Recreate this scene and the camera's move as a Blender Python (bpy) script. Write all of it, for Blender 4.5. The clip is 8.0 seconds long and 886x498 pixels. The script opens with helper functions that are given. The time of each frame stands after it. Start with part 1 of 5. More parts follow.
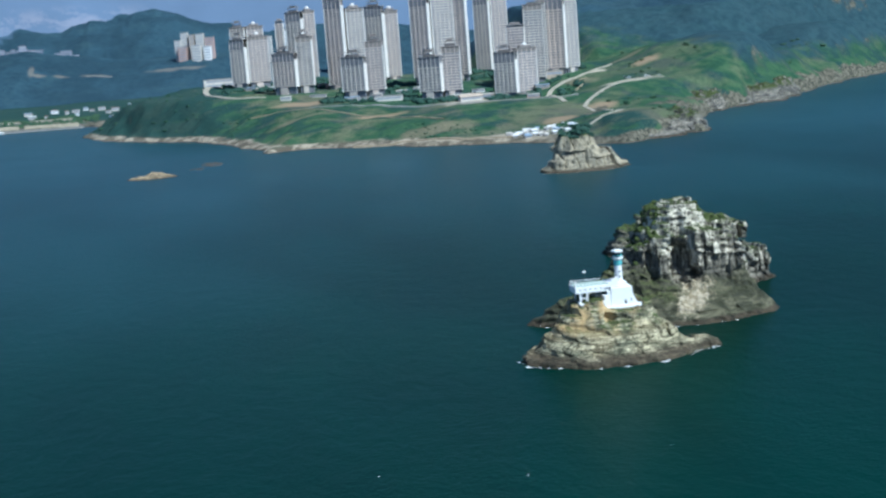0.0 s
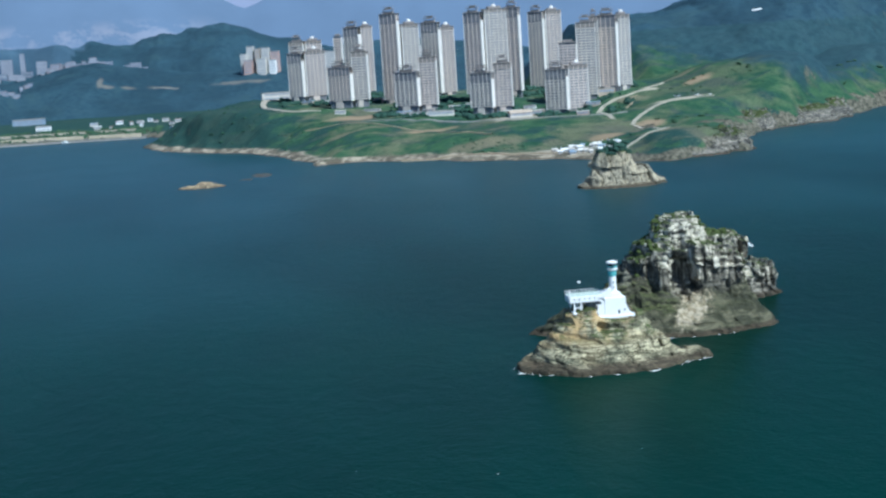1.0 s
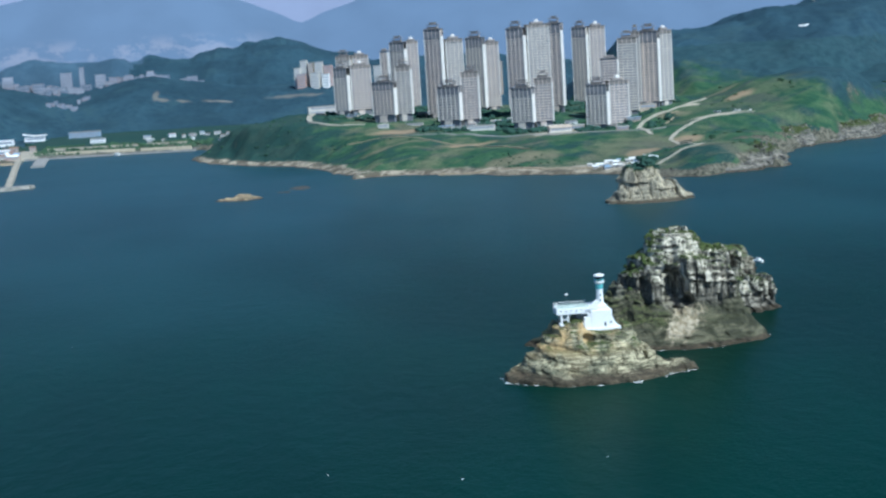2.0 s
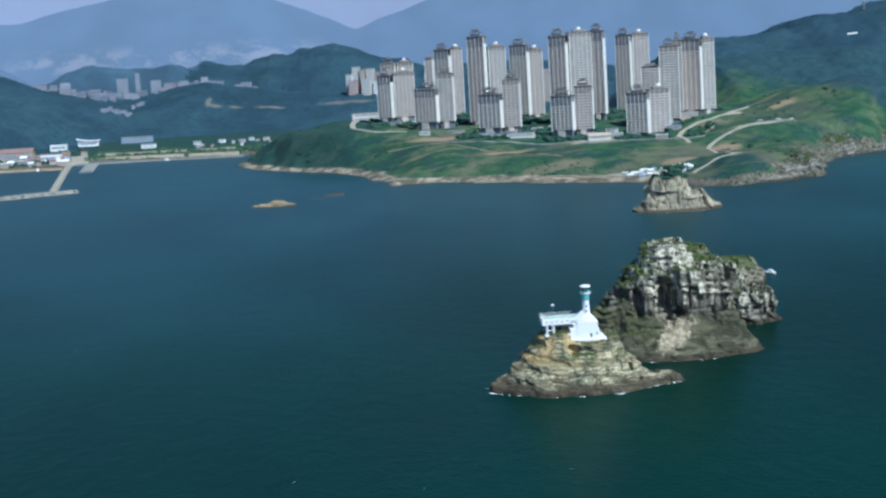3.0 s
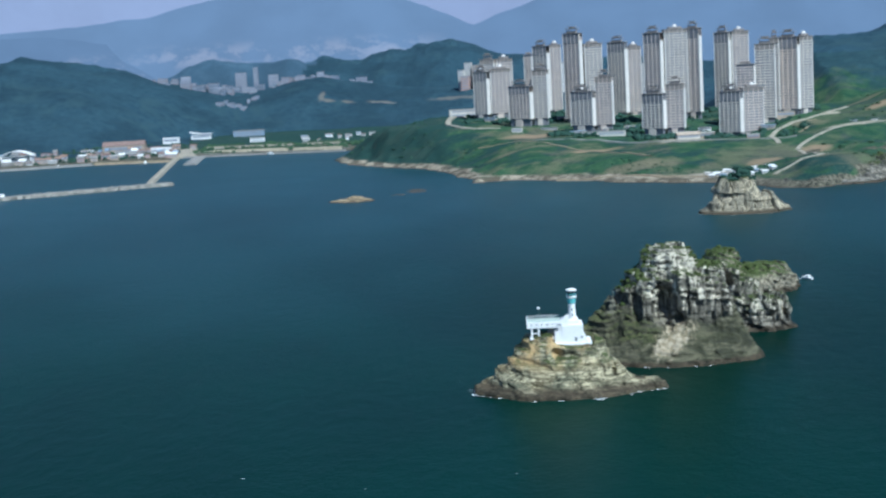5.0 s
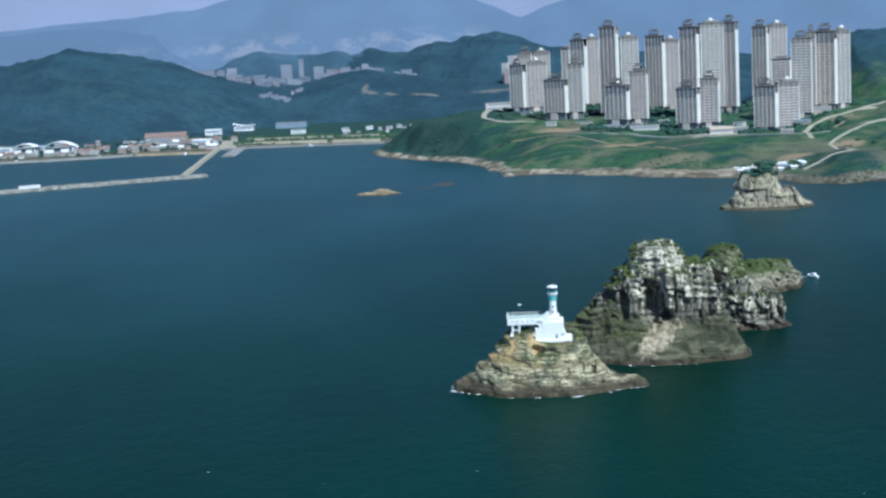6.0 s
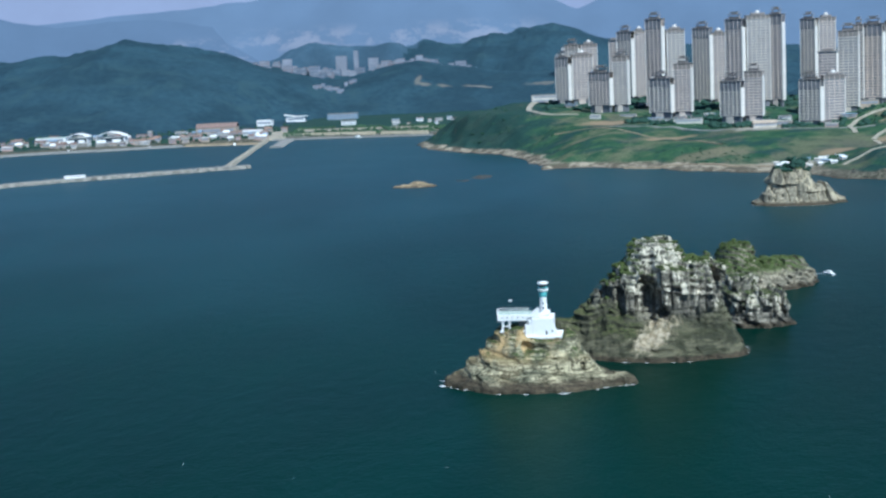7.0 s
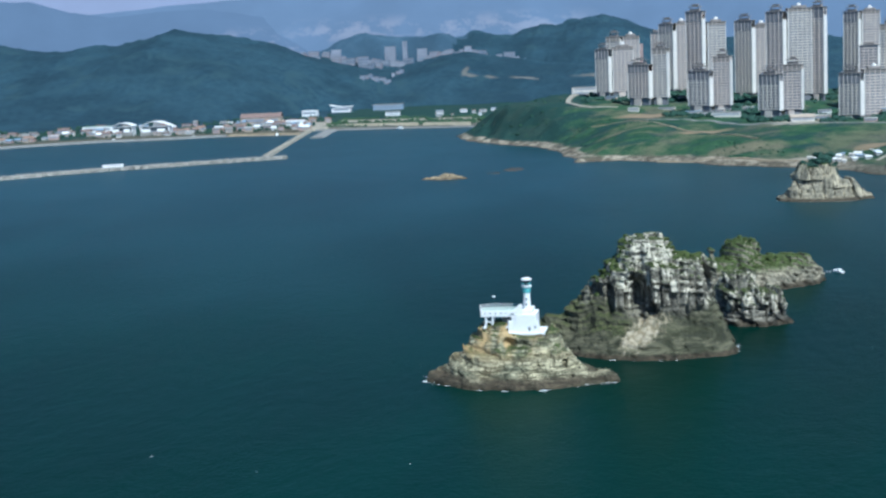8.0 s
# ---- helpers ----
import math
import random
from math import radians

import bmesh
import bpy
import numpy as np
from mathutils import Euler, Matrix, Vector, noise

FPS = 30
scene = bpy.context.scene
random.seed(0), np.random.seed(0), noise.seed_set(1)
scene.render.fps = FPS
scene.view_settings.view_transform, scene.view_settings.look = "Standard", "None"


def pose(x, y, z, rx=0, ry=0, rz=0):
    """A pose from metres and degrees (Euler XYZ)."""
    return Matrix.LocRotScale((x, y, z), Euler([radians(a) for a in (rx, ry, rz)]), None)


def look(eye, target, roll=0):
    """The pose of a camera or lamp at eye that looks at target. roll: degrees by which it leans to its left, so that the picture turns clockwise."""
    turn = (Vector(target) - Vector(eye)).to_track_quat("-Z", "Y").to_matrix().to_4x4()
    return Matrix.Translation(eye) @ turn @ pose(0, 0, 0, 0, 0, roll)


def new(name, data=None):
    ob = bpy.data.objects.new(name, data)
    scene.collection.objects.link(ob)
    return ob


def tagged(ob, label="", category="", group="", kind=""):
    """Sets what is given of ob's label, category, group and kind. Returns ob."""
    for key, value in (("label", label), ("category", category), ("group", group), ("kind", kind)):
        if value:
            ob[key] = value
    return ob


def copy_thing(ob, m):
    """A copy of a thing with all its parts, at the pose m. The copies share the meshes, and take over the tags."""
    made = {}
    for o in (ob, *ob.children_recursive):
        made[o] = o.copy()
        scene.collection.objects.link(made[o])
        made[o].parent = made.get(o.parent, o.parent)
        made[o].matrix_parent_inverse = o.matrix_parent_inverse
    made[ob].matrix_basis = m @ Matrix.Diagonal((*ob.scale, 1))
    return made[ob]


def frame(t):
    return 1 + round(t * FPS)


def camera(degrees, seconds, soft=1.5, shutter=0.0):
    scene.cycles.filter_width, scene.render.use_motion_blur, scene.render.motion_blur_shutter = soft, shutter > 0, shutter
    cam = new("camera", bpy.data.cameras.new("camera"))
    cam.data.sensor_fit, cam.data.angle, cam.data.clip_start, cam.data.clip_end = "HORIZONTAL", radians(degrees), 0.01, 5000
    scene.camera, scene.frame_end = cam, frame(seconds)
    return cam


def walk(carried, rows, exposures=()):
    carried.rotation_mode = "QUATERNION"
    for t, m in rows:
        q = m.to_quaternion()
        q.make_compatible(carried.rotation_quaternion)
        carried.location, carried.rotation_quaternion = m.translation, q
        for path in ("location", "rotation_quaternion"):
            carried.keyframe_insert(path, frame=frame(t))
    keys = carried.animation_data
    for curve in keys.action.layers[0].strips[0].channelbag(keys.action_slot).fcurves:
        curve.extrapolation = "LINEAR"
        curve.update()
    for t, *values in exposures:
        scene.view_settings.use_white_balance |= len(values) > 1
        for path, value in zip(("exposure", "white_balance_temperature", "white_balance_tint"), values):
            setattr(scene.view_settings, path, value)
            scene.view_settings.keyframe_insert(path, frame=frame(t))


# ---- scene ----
cam = camera(34.0, 8.0, soft=2.6)
ROWS = [   # seconds, x, y, z, yaw, pitch, roll
    (0.0, -184.9, -585.7, 147.3, -10.57, -9.07, 4.42),
    (0.5, -171.4, -597.9, 145.7, -9.04, -8.60, 4.07),
    (1.0, -157.6, -610.0, 144.4, -7.79, -8.22, 3.73),
    (1.5, -143.4, -621.8, 143.7, -6.54, -7.84, 3.61),
    (3.0, -94.0, -634.7, 143.7, -2.85, -7.13, 3.39),
    (3.5, -77.3, -635.8, 143.3, -1.43, -7.06, 3.29),
    (4.0, -61.0, -636.3, 143.0, 0.02, -7.01, 3.24),
    (4.5, -44.4, -636.6, 142.9, 1.37, -7.00, 3.16),
    (6.0, 4.6, -634.8, 143.0, 4.69, -7.24, 2.85),
    (6.5, 21.1, -633.4, 143.0, 6.03, -7.38, 2.79),
    (7.0, 37.0, -631.0, 143.2, 7.26, -7.47, 2.71),
    (7.5, 53.3, -627.8, 143.4, 8.43, -7.60, 2.57),
    (8.0, 69.3, -624.6, 143.5, 9.59, -7.74, 2.44),
]
walk(cam, [(t, pose(x, y, z, 0, 0, yaw) @ pose(0, 0, 0, pitch, 0, 0) @ pose(0, 0, 0, 90, roll, 0)) for t, x, y, z, yaw, pitch, roll in ROWS],
     exposures=[(0.0, 0.43, 5350, 4), (1.5, 0.41, 5350, 4), (3.5, 0.27, 5350, 4), (8.0, 0.33, 5350, 4)])

# ---- sky, sun ----
world = bpy.data.worlds.new("sky")
scene.world = world
world.use_nodes = True
wn = world.node_tree
wn.nodes.clear()
sky = wn.nodes.new("ShaderNodeTexSky")
sky.sky_type = "NISHITA"
sky.sun_disc = False
SUN_EL, SUN_AZ = 51.0, 144.0   # degrees; azimuth from +y towards +x
sky.sun_elevation, sky.sun_rotation = radians(SUN_EL), radians(SUN_AZ)
sky.air_density, sky.dust_density, sky.ozone_density = 1.0, 0.2, 2.5
sky.altitude = 4000
bg = wn.nodes.new("ShaderNodeBackground")
bg.inputs["Strength"].default_value = 0.095
wo = wn.nodes.new("ShaderNodeOutputWorld")
wn.links.new(sky.outputs[0], bg.inputs[0])
wn.links.new(bg.outputs[0], wo.inputs[0])
sun = new("sun", bpy.data.lights.new("sun", "SUN"))
sun.data.energy, sun.data.angle, sun.data.color = 4.6, radians(0.6), (0.97, 0.96, 0.89)
_el, _az = radians(SUN_EL), radians(SUN_AZ)
_to = Vector((math.sin(_az) * math.cos(_el), math.cos(_az) * math.cos(_el), math.sin(_el)))
sun.matrix_world = look(_to * 3000, (0, 0, 0))


# ---- numbers: noise and small mesh helpers ----
def _hash(ix, iy, iz, seed):
    h = (ix * 374761393 + iy * 668265263 + iz * 2147483647 + seed * 1274126177) & 0xFFFFFFFF
    h = ((h ^ (h >> 13)) * 1274126177) & 0xFFFFFFFF
    h = ((h ^ (h >> 16)) * 2246822519) & 0xFFFFFFFF
    return ((h ^ (h >> 15)) & 0xFFFFFF) / float(0xFFFFFF)


def vnoise(x, y, z=0.0, seed=0):
    """Smooth value noise, -1 to 1, on numpy arrays."""
    x, y, z = np.broadcast_arrays(np.asarray(x, float), np.asarray(y, float), np.asarray(z, float))
    ix, iy, iz = [np.floor(a).astype(np.int64) for a in (x, y, z)]
    fx, fy, fz = x - ix, y - iy, z - iz
    fx, fy, fz = [a * a * (3 - 2 * a) for a in (fx, fy, fz)]
    out = 0.0
    for dx in (0, 1):
        for dy in (0, 1):
            for dz in (0, 1):
                w = (fx if dx else 1 - fx) * (fy if dy else 1 - fy) * (fz if dz else 1 - fz)
                out = out + w * _hash(ix + dx, iy + dy, iz + dz, seed)
    return out * 2 - 1


def fbm(x, y, z=0.0, octaves=4, seed=0, ridged=False):
    out, a, total = 0.0, 1.0, 0.0
    for k in range(octaves):
        n = vnoise(x * 2 ** k, y * 2 ** k, np.asarray(z) * 2 ** k, seed + 17 * k)
        out = out + a * ((1 - 2 * np.abs(n)) if ridged else n)
        total += a
        a *= 0.5
    return out / total


def sstep(a, b, v):
    t = np.clip((v - a) / (b - a), 0, 1)
    return t * t * (3 - 2 * t)


def thing(name, label, category, group="", kind="", at=(0, 0, 0), turn=0.0):
    ob = new(name)
    ob.matrix_world = pose(at[0], at[1], at[2], 0, 0, turn)
    return tagged(ob, label, category, group, kind)


def mesh_of(bm, name, smooth=False):
    me = bpy.data.meshes.new(name)
    bm.to_mesh(me)
    bm.free()
    if smooth:
        for p in me.polygons:
            p.use_smooth = True
    return me


def part(name, bm, material, parent, label=""):
    """Links a bmesh (or a ready mesh) as one mesh object under its thing or part."""
    me = bm if isinstance(bm, bpy.types.Mesh) else mesh_of(bm, name)
    if not me.materials:
        me.materials.append(material)
    ob = new(name, me)
    ob.parent = parent
    return tagged(ob, label)


def box(bm, x0, y0, z0, x1, y1, z1):
    v = [bm.verts.new(c) for c in ((x0, y0, z0), (x1, y0, z0), (x1, y1, z0), (x0, y1, z0), (x0, y0, z1), (x1, y0, z1), (x1, y1, z1), (x0, y1, z1))]
    for f in ((0, 3, 2, 1), (4, 5, 6, 7), (0, 1, 5, 4), (1, 2, 6, 5), (2, 3, 7, 6), (3, 0, 4, 7)):
        bm.faces.new([v[i] for i in f])
    return v


def boxes(*spans, bevel=0.0):
    bm = bmesh.new()
    for s in spans:
        box(bm, *s)
    if bevel:
        bmesh.ops.bevel(bm, geom=bm.edges[:], offset=bevel, segments=1, affect="EDGES")
    return bm


def ring(bm, r, z, n=24, cx=0.0, cy=0.0):
    return [bm.verts.new((cx + r * math.cos(2 * math.pi * k / n), cy + r * math.sin(2 * math.pi * k / n), z)) for k in range(n)]


def lathe(profile, n=24, cx=0.0, cy=0.0):
    """A turned solid from (radius, height) pairs, closed at both ends."""
    bm = bmesh.new()
    rings = [ring(bm, r, z, n, cx, cy) for r, z in profile]
    for a, b in zip(rings, rings[1:]):
        for k in range(n):
            bm.faces.new((a[k], a[(k + 1) % n], b[(k + 1) % n], b[k]))
    bm.faces.new(rings[0][::-1])
    bm.faces.new(rings[-1])
    return bm


def grid_mesh(name, xs, ys, zfun, keep=None, moved=None):
    """A height field over the lines xs and ys. keep: which heights stay; moved: shifts the points."""
    gx, gy = np.meshgrid(xs, ys)
    gz = zfun(gx, gy)
    pts = np.stack([gx, gy, gz], -1)
    if moved is not None:
        pts = moved(pts)
    ny, nx = gx.shape
    idx = np.arange(nx * ny).reshape(ny, nx)
    quads = np.stack([idx[:-1, :-1], idx[:-1, 1:], idx[1:, 1:], idx[1:, :-1]], -1).reshape(-1, 4)
    if keep is not None:
        low = pts[..., 2].reshape(-1)
        quads = quads[(low[quads] > keep).any(1)]
    used = np.unique(quads)
    back = np.full(nx * ny, -1)
    back[used] = np.arange(len(used))
    me = bpy.data.meshes.new(name)
    me.from_pydata(pts.reshape(-1, 3)[used].tolist(), [], back[quads].tolist())
    me.update()
    return me


def shade_smooth(me):
    me.polygons.foreach_set("use_smooth", [True] * len(me.polygons))
    return me


# ---- materials ----
class Nodes:
    def __init__(self, name, rough=0.8, metal=0.0, spec=0.3):
        self.mat = bpy.data.materials.new(name)
        self.mat.use_nodes = True
        self.t = self.mat.node_tree
        self.b = self.t.nodes["Principled BSDF"]
        self.b.inputs["Roughness"].default_value = rough
        self.b.inputs["Metallic"].default_value = metal
        self.b.inputs["Specular IOR Level"].default_value = spec
        self.geo = None

    def node(self, kind, **inputs):
        n = self.t.nodes.new(kind)
        for k, v in inputs.items():
            self.put(n.inputs[k.replace("_", " ")], v)
        return n

    def put(self, socket, v):
        if isinstance(v, bpy.types.NodeSocket):
            self.t.links.new(v, socket)
        elif isinstance(v, tuple) and len(v) == 3 and socket.type == "RGBA":
            socket.default_value = (*v, 1)
        else:
            socket.default_value = v

    def place(self):
        if self.geo is None:
            self.geo = self.t.nodes.new("ShaderNodeNewGeometry")
        return self.geo.outputs["Position"]

    def sized(self, sx, sy, sz):
        m = self.node("ShaderNodeMapping", Vector=self.place())
        m.inputs["Scale"].default_value = (sx, sy, sz)
        return m.outputs[0]

    def noise(self, scale=1.0, detail=4.0, rough=0.55, vec=None, warp=0.0):
        n = self.node("ShaderNodeTexNoise", Vector=vec or self.place(), Scale=scale, Detail=detail, Roughness=rough, Distortion=warp)
        return n.outputs["Fac"]

    def ramp(self, fac, lo, hi, a=0.0, b=1.0):
        m = self.node("ShaderNodeMapRange")
        m.interpolation_type = "SMOOTHSTEP"
        for k, v in zip(("Value", "From Min", "From Max", "To Min", "To Max"), (fac, lo, hi, a, b)):
            self.put(m.inputs[k], v)
        return m.outputs[0]

    def mix(self, fac, a, b):
        m = self.t.nodes.new("ShaderNodeMix")
        m.data_type = "RGBA"
        self.put(m.inputs[0], fac)
        self.put(m.inputs[6], a)
        self.put(m.inputs[7], b)
        return m.outputs[2]

    def calc(self, op, a, b=0.0):
        m = self.t.nodes.new("ShaderNodeMath")
        m.operation = op
        self.put(m.inputs[0], a)
        self.put(m.inputs[1], b)
        return m.outputs[0]

    def axis(self, what, k):
        s = self.t.nodes.new("ShaderNodeSeparateXYZ")
        if self.geo is None:
            self.place()
        self.t.links.new(self.geo.outputs[what], s.inputs[0])
        return s.outputs[k]

    def color(self, v):
        self.put(self.b.inputs["Base Color"], v)
        return self

    def bump(self, fac, strength=0.5, distance=0.2):
        n = self.node("ShaderNodeBump", Height=fac, Strength=strength, Distance=distance)
        self.t.links.new(n.outputs[0], self.b.inputs["Normal"])
        return self


def plain(name, rgb, rough=0.7, spread=0.15, scale=0.4, metal=0.0, spec=0.3):
    """Paint, metal or concrete with stains at two scales."""
    m = Nodes(name, rough, metal, spec)
    dark = tuple(c * (1 - 1.6 * spread) for c in rgb)
    light = tuple(min(0.9, c * (1 + 0.6 * spread)) for c in rgb)
    both = m.calc("ADD", m.calc("MULTIPLY", m.noise(scale), 0.6), m.calc("MULTIPLY", m.noise(scale * 7), 0.4))
    m.color(m.mix(m.ramp(both, 0.3, 0.7), dark, light))
    return m.mat


def sea_material():
    m = Nodes("sea_water", 0.34, 0, 0.062)
    broad = m.noise(0.0035, 3.0, 0.5, m.sized(1.0, 0.45, 1.0))
    mid = m.noise(0.018, 3.0, 0.5, m.sized(1.0, 0.5, 1.0))
    both = m.calc("ADD", m.calc("MULTIPLY", broad, 0.65), m.calc("MULTIPLY", mid, 0.35))
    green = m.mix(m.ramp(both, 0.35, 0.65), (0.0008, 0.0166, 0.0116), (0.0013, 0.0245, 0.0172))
    # Paler blue far out paints sky reflection and haze into the water colour.
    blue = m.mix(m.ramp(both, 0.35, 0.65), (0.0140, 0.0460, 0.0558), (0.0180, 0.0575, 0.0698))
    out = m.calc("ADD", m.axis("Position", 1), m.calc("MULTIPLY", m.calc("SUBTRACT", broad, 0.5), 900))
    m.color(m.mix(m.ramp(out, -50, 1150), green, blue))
    m.b.inputs["IOR"].default_value = 1.33
    swell = m.noise(0.12, 2.0, 0.5, m.sized(1.0, 0.55, 1.0), 0.4)
    chop = m.noise(0.55, 3.0, 0.6, m.sized(1.0, 0.7, 1.0), 0.6)
    gust = m.ramp(m.noise(0.006, 2.0, 0.5), 0.35, 0.65, 0.6, 1.3)
    h = m.calc("ADD", m.calc("MULTIPLY", swell, 1.0), m.calc("MULTIPLY", m.calc("MULTIPLY", chop, 0.8), gust))
    m.bump(h, 0.42, 1.0)
    return m.mat


def rock_material(name, grey, tan, guano=0.0, green=0.0, strata=0.5, green_low=14.0, wet=3.6, ochre=0.0, scree=None, skirt=0.0, lime_from=18.0, upright=False, grass=(0.070, 0.090, 0.030)):
    """Sea-cliff rock: grey and tan beds, dark cracks, bird lime on ledges, grass where it is flat, a dark tide band."""
    m = Nodes(name, 0.92, 0, 0.15)
    big = m.noise(0.05, 4.0, 0.6)
    beds = m.noise(0.22, 4.0, 0.6, m.sized(0.8, 0.8, 0.25) if upright else m.sized(0.3, 0.3, 1.8), 0.8)
    fine = m.noise(0.9, 5.0, 0.7)
    col = m.mix(m.ramp(m.calc("ADD", m.calc("MULTIPLY", big, 0.45), m.calc("MULTIPLY", beds, 0.55)), 0.42, 0.58), grey, tan)
    col = m.mix(m.ramp(fine, 0.34, 0.54, 0.55, 0.0), col, tuple(c * 0.3 for c in grey))
    col = m.mix(m.ramp(m.noise(0.5, 4.0, 0.65), 0.54, 0.68, 0.0, 0.6), col, tuple(min(c * 1.45, 0.8) for c in tan))
    crack = m.noise(0.16, 4.0, 0.6, m.sized(1.0, 1.0, 0.3), 1.2)
    col = m.mix(m.ramp(m.calc("ABSOLUTE", m.calc("SUBTRACT", crack, 0.5)), 0.0, 0.035, 0.9, 0.0), col, tuple(c * 0.12 for c in grey))
    lines = m.noise(0.3, 3.0, 0.6, m.sized(0.12, 0.12, 1.9), 1.2)
    col = m.mix(m.ramp(m.calc("ABSOLUTE", m.calc("SUBTRACT", lines, 0.5)), 0.0, 0.07, strata, 0.0), col, tuple(c * 0.25 for c in grey))
    up = m.axis("Normal", 2)
    height = m.axis("Position", 2)
    if skirt:
        olive = m.mix(m.ramp(m.noise(0.12, 5.0, 0.65, m.sized(0.6, 0.6, 1.6), 0.8), 0.40, 0.60), (0.034, 0.036, 0.020), (0.128, 0.120, 0.074))
        olive = m.mix(m.ramp(m.calc("ABSOLUTE", m.calc("SUBTRACT", lines, 0.5)), 0.0, 0.06, 0.6, 0.0), olive, (0.035, 0.036, 0.028))
        lap = m.ramp(m.calc("ADD", height, m.calc("ADD", m.calc("MULTIPLY", m.calc("SUBTRACT", big, 0.5), 22), m.calc("ADD", m.ramp(m.axis("Position", 0), 22, 44, -9.0, 0.0), m.ramp(m.axis("Position", 0), 62, 76, 0.0, -6.0)))), 13, 20, skirt, 0.0)
        col = m.mix(lap, col, olive)
        turf = m.mix(m.ramp(m.noise(0.5, 4.0, 0.65), 0.35, 0.65), (0.036, 0.048, 0.016), (0.105, 0.108, 0.046))
        shelf = m.calc("MULTIPLY", m.ramp(m.calc("ADD", up, m.calc("MULTIPLY", m.calc("SUBTRACT", m.noise(0.1, 5.0, 0.65), 0.5), 1.4)), 0.45, 0.8), m.calc("MULTIPLY", m.ramp(height, 7, 12), m.ramp(m.axis("Position", 0), 36, 48, 0.9, 0.15)))
        col = m.mix(shelf, col, turf)
    if ochre:
        warm = m.calc("MULTIPLY", m.ramp(m.noise(0.09, 4.0, 0.6), 0.40, 0.56), m.calc("MULTIPLY", m.ramp(height, 9, 15, 0.1, 0.9), m.ramp(m.axis("Position", 0), -14, 6, 1.0, 0.35)))
        col = m.mix(warm, col, (0.52, 0.36, 0.17))
    if scree:
        cx, cz, rx, rz = scree
        u = m.calc("DIVIDE", m.calc("SUBTRACT", m.calc("SUBTRACT", m.axis("Position", 0), cx), m.calc("MULTIPLY", m.calc("SUBTRACT", height, cz), 0.9)), rx)
        v = m.calc("DIVIDE", m.calc("SUBTRACT", height, cz), rz)
        r2 = m.calc("ADD", m.calc("ADD", m.calc("MULTIPLY", u, u), m.calc("MULTIPLY", v, v)), m.calc("MULTIPLY", m.calc("SUBTRACT", m.noise(0.22, 5.0, 0.7, m.sized(1.4, 1.4, 0.5)), 0.5), 4.5))
        spill = m.mix(m.ramp(m.noise(0.35, 4.0, 0.65, m.sized(1.5, 1.5, 0.35)), 0.4, 0.6), (0.30, 0.24, 0.15), (0.54, 0.46, 0.33))
        col = m.mix(m.calc("MULTIPLY", m.ramp(r2, 0.1, 1.1, 0.75, 0.0), m.ramp(m.axis("Position", 1), 56, 62, 1.0, 0.0)), col, spill)
    if guano:
        cap = m.calc("MULTIPLY", m.ramp(m.calc("ADD", up, m.calc("MULTIPLY", m.calc("SUBTRACT", m.noise(0.2, 4.0, 0.65), 0.5), 2.0)), 0.55, 0.85), m.ramp(height, 25, 36))
        col = m.mix(m.calc("MULTIPLY", cap, 0.75), col, (0.74, 0.68, 0.55))
        crown = m.calc("MULTIPLY", m.ramp(m.noise(0.42, 4.0, 0.65, m.sized(0.7, 0.7, 1.2), 0.6), 0.47, 0.56), m.ramp(height, 35, 42))
        col = m.mix(m.calc("MULTIPLY", crown, 0.8), col, (0.74, 0.67, 0.52))
        lime = m.noise(0.17, 4.0, 0.62, m.sized(1.5, 1.5, 0.22), 0.8)
        # bird lime fades to the west, painting the shaded flank darker
        where = m.calc("MULTIPLY", m.ramp(lime, 0.55 - 0.1 * guano, 0.63 - 0.06 * guano), m.calc("MULTIPLY", m.ramp(height, lime_from, lime_from * 1.3), m.ramp(m.axis("Position", 0), 28, 42, 0.2, 1.0)))
        col = m.mix(m.calc("MULTIPLY", where, 0.85), col, (0.76, 0.685, 0.53))
    if green:
        moss = m.noise(0.12, 4.0, 0.6)
        flat = m.ramp(m.calc("ADD", up, m.calc("MULTIPLY", m.calc("SUBTRACT", moss, 0.5), 1.6)), 0.75 - 0.45 * green, 0.95 - 0.45 * green)
        where = m.calc("MULTIPLY", flat, m.ramp(height, green_low, green_low + 6))
        blade = m.mix(m.ramp(m.noise(0.5, 3.0), 0.35, 0.65), tuple(c * 0.42 for c in grass), grass)
        col = m.mix(where, col, blade)
    tide = m.calc("ADD", height, m.calc("MULTIPLY", m.calc("SUBTRACT", m.noise(0.3, 3.0), 0.5), 2.4))
    weed = m.mix(m.ramp(m.noise(0.25, 4.0, 0.7), 0.35, 0.65), (0.022, 0.019, 0.014), (0.078, 0.060, 0.040))
    col = m.mix(m.ramp(tide, wet * 0.45, wet, 0.9, 0.0), col, weed)
    m.color(col)
    m.bump(m.calc("ADD", fine, m.calc("MULTIPLY", crack, 0.7)), 0.8, 0.5)
    return m.mat


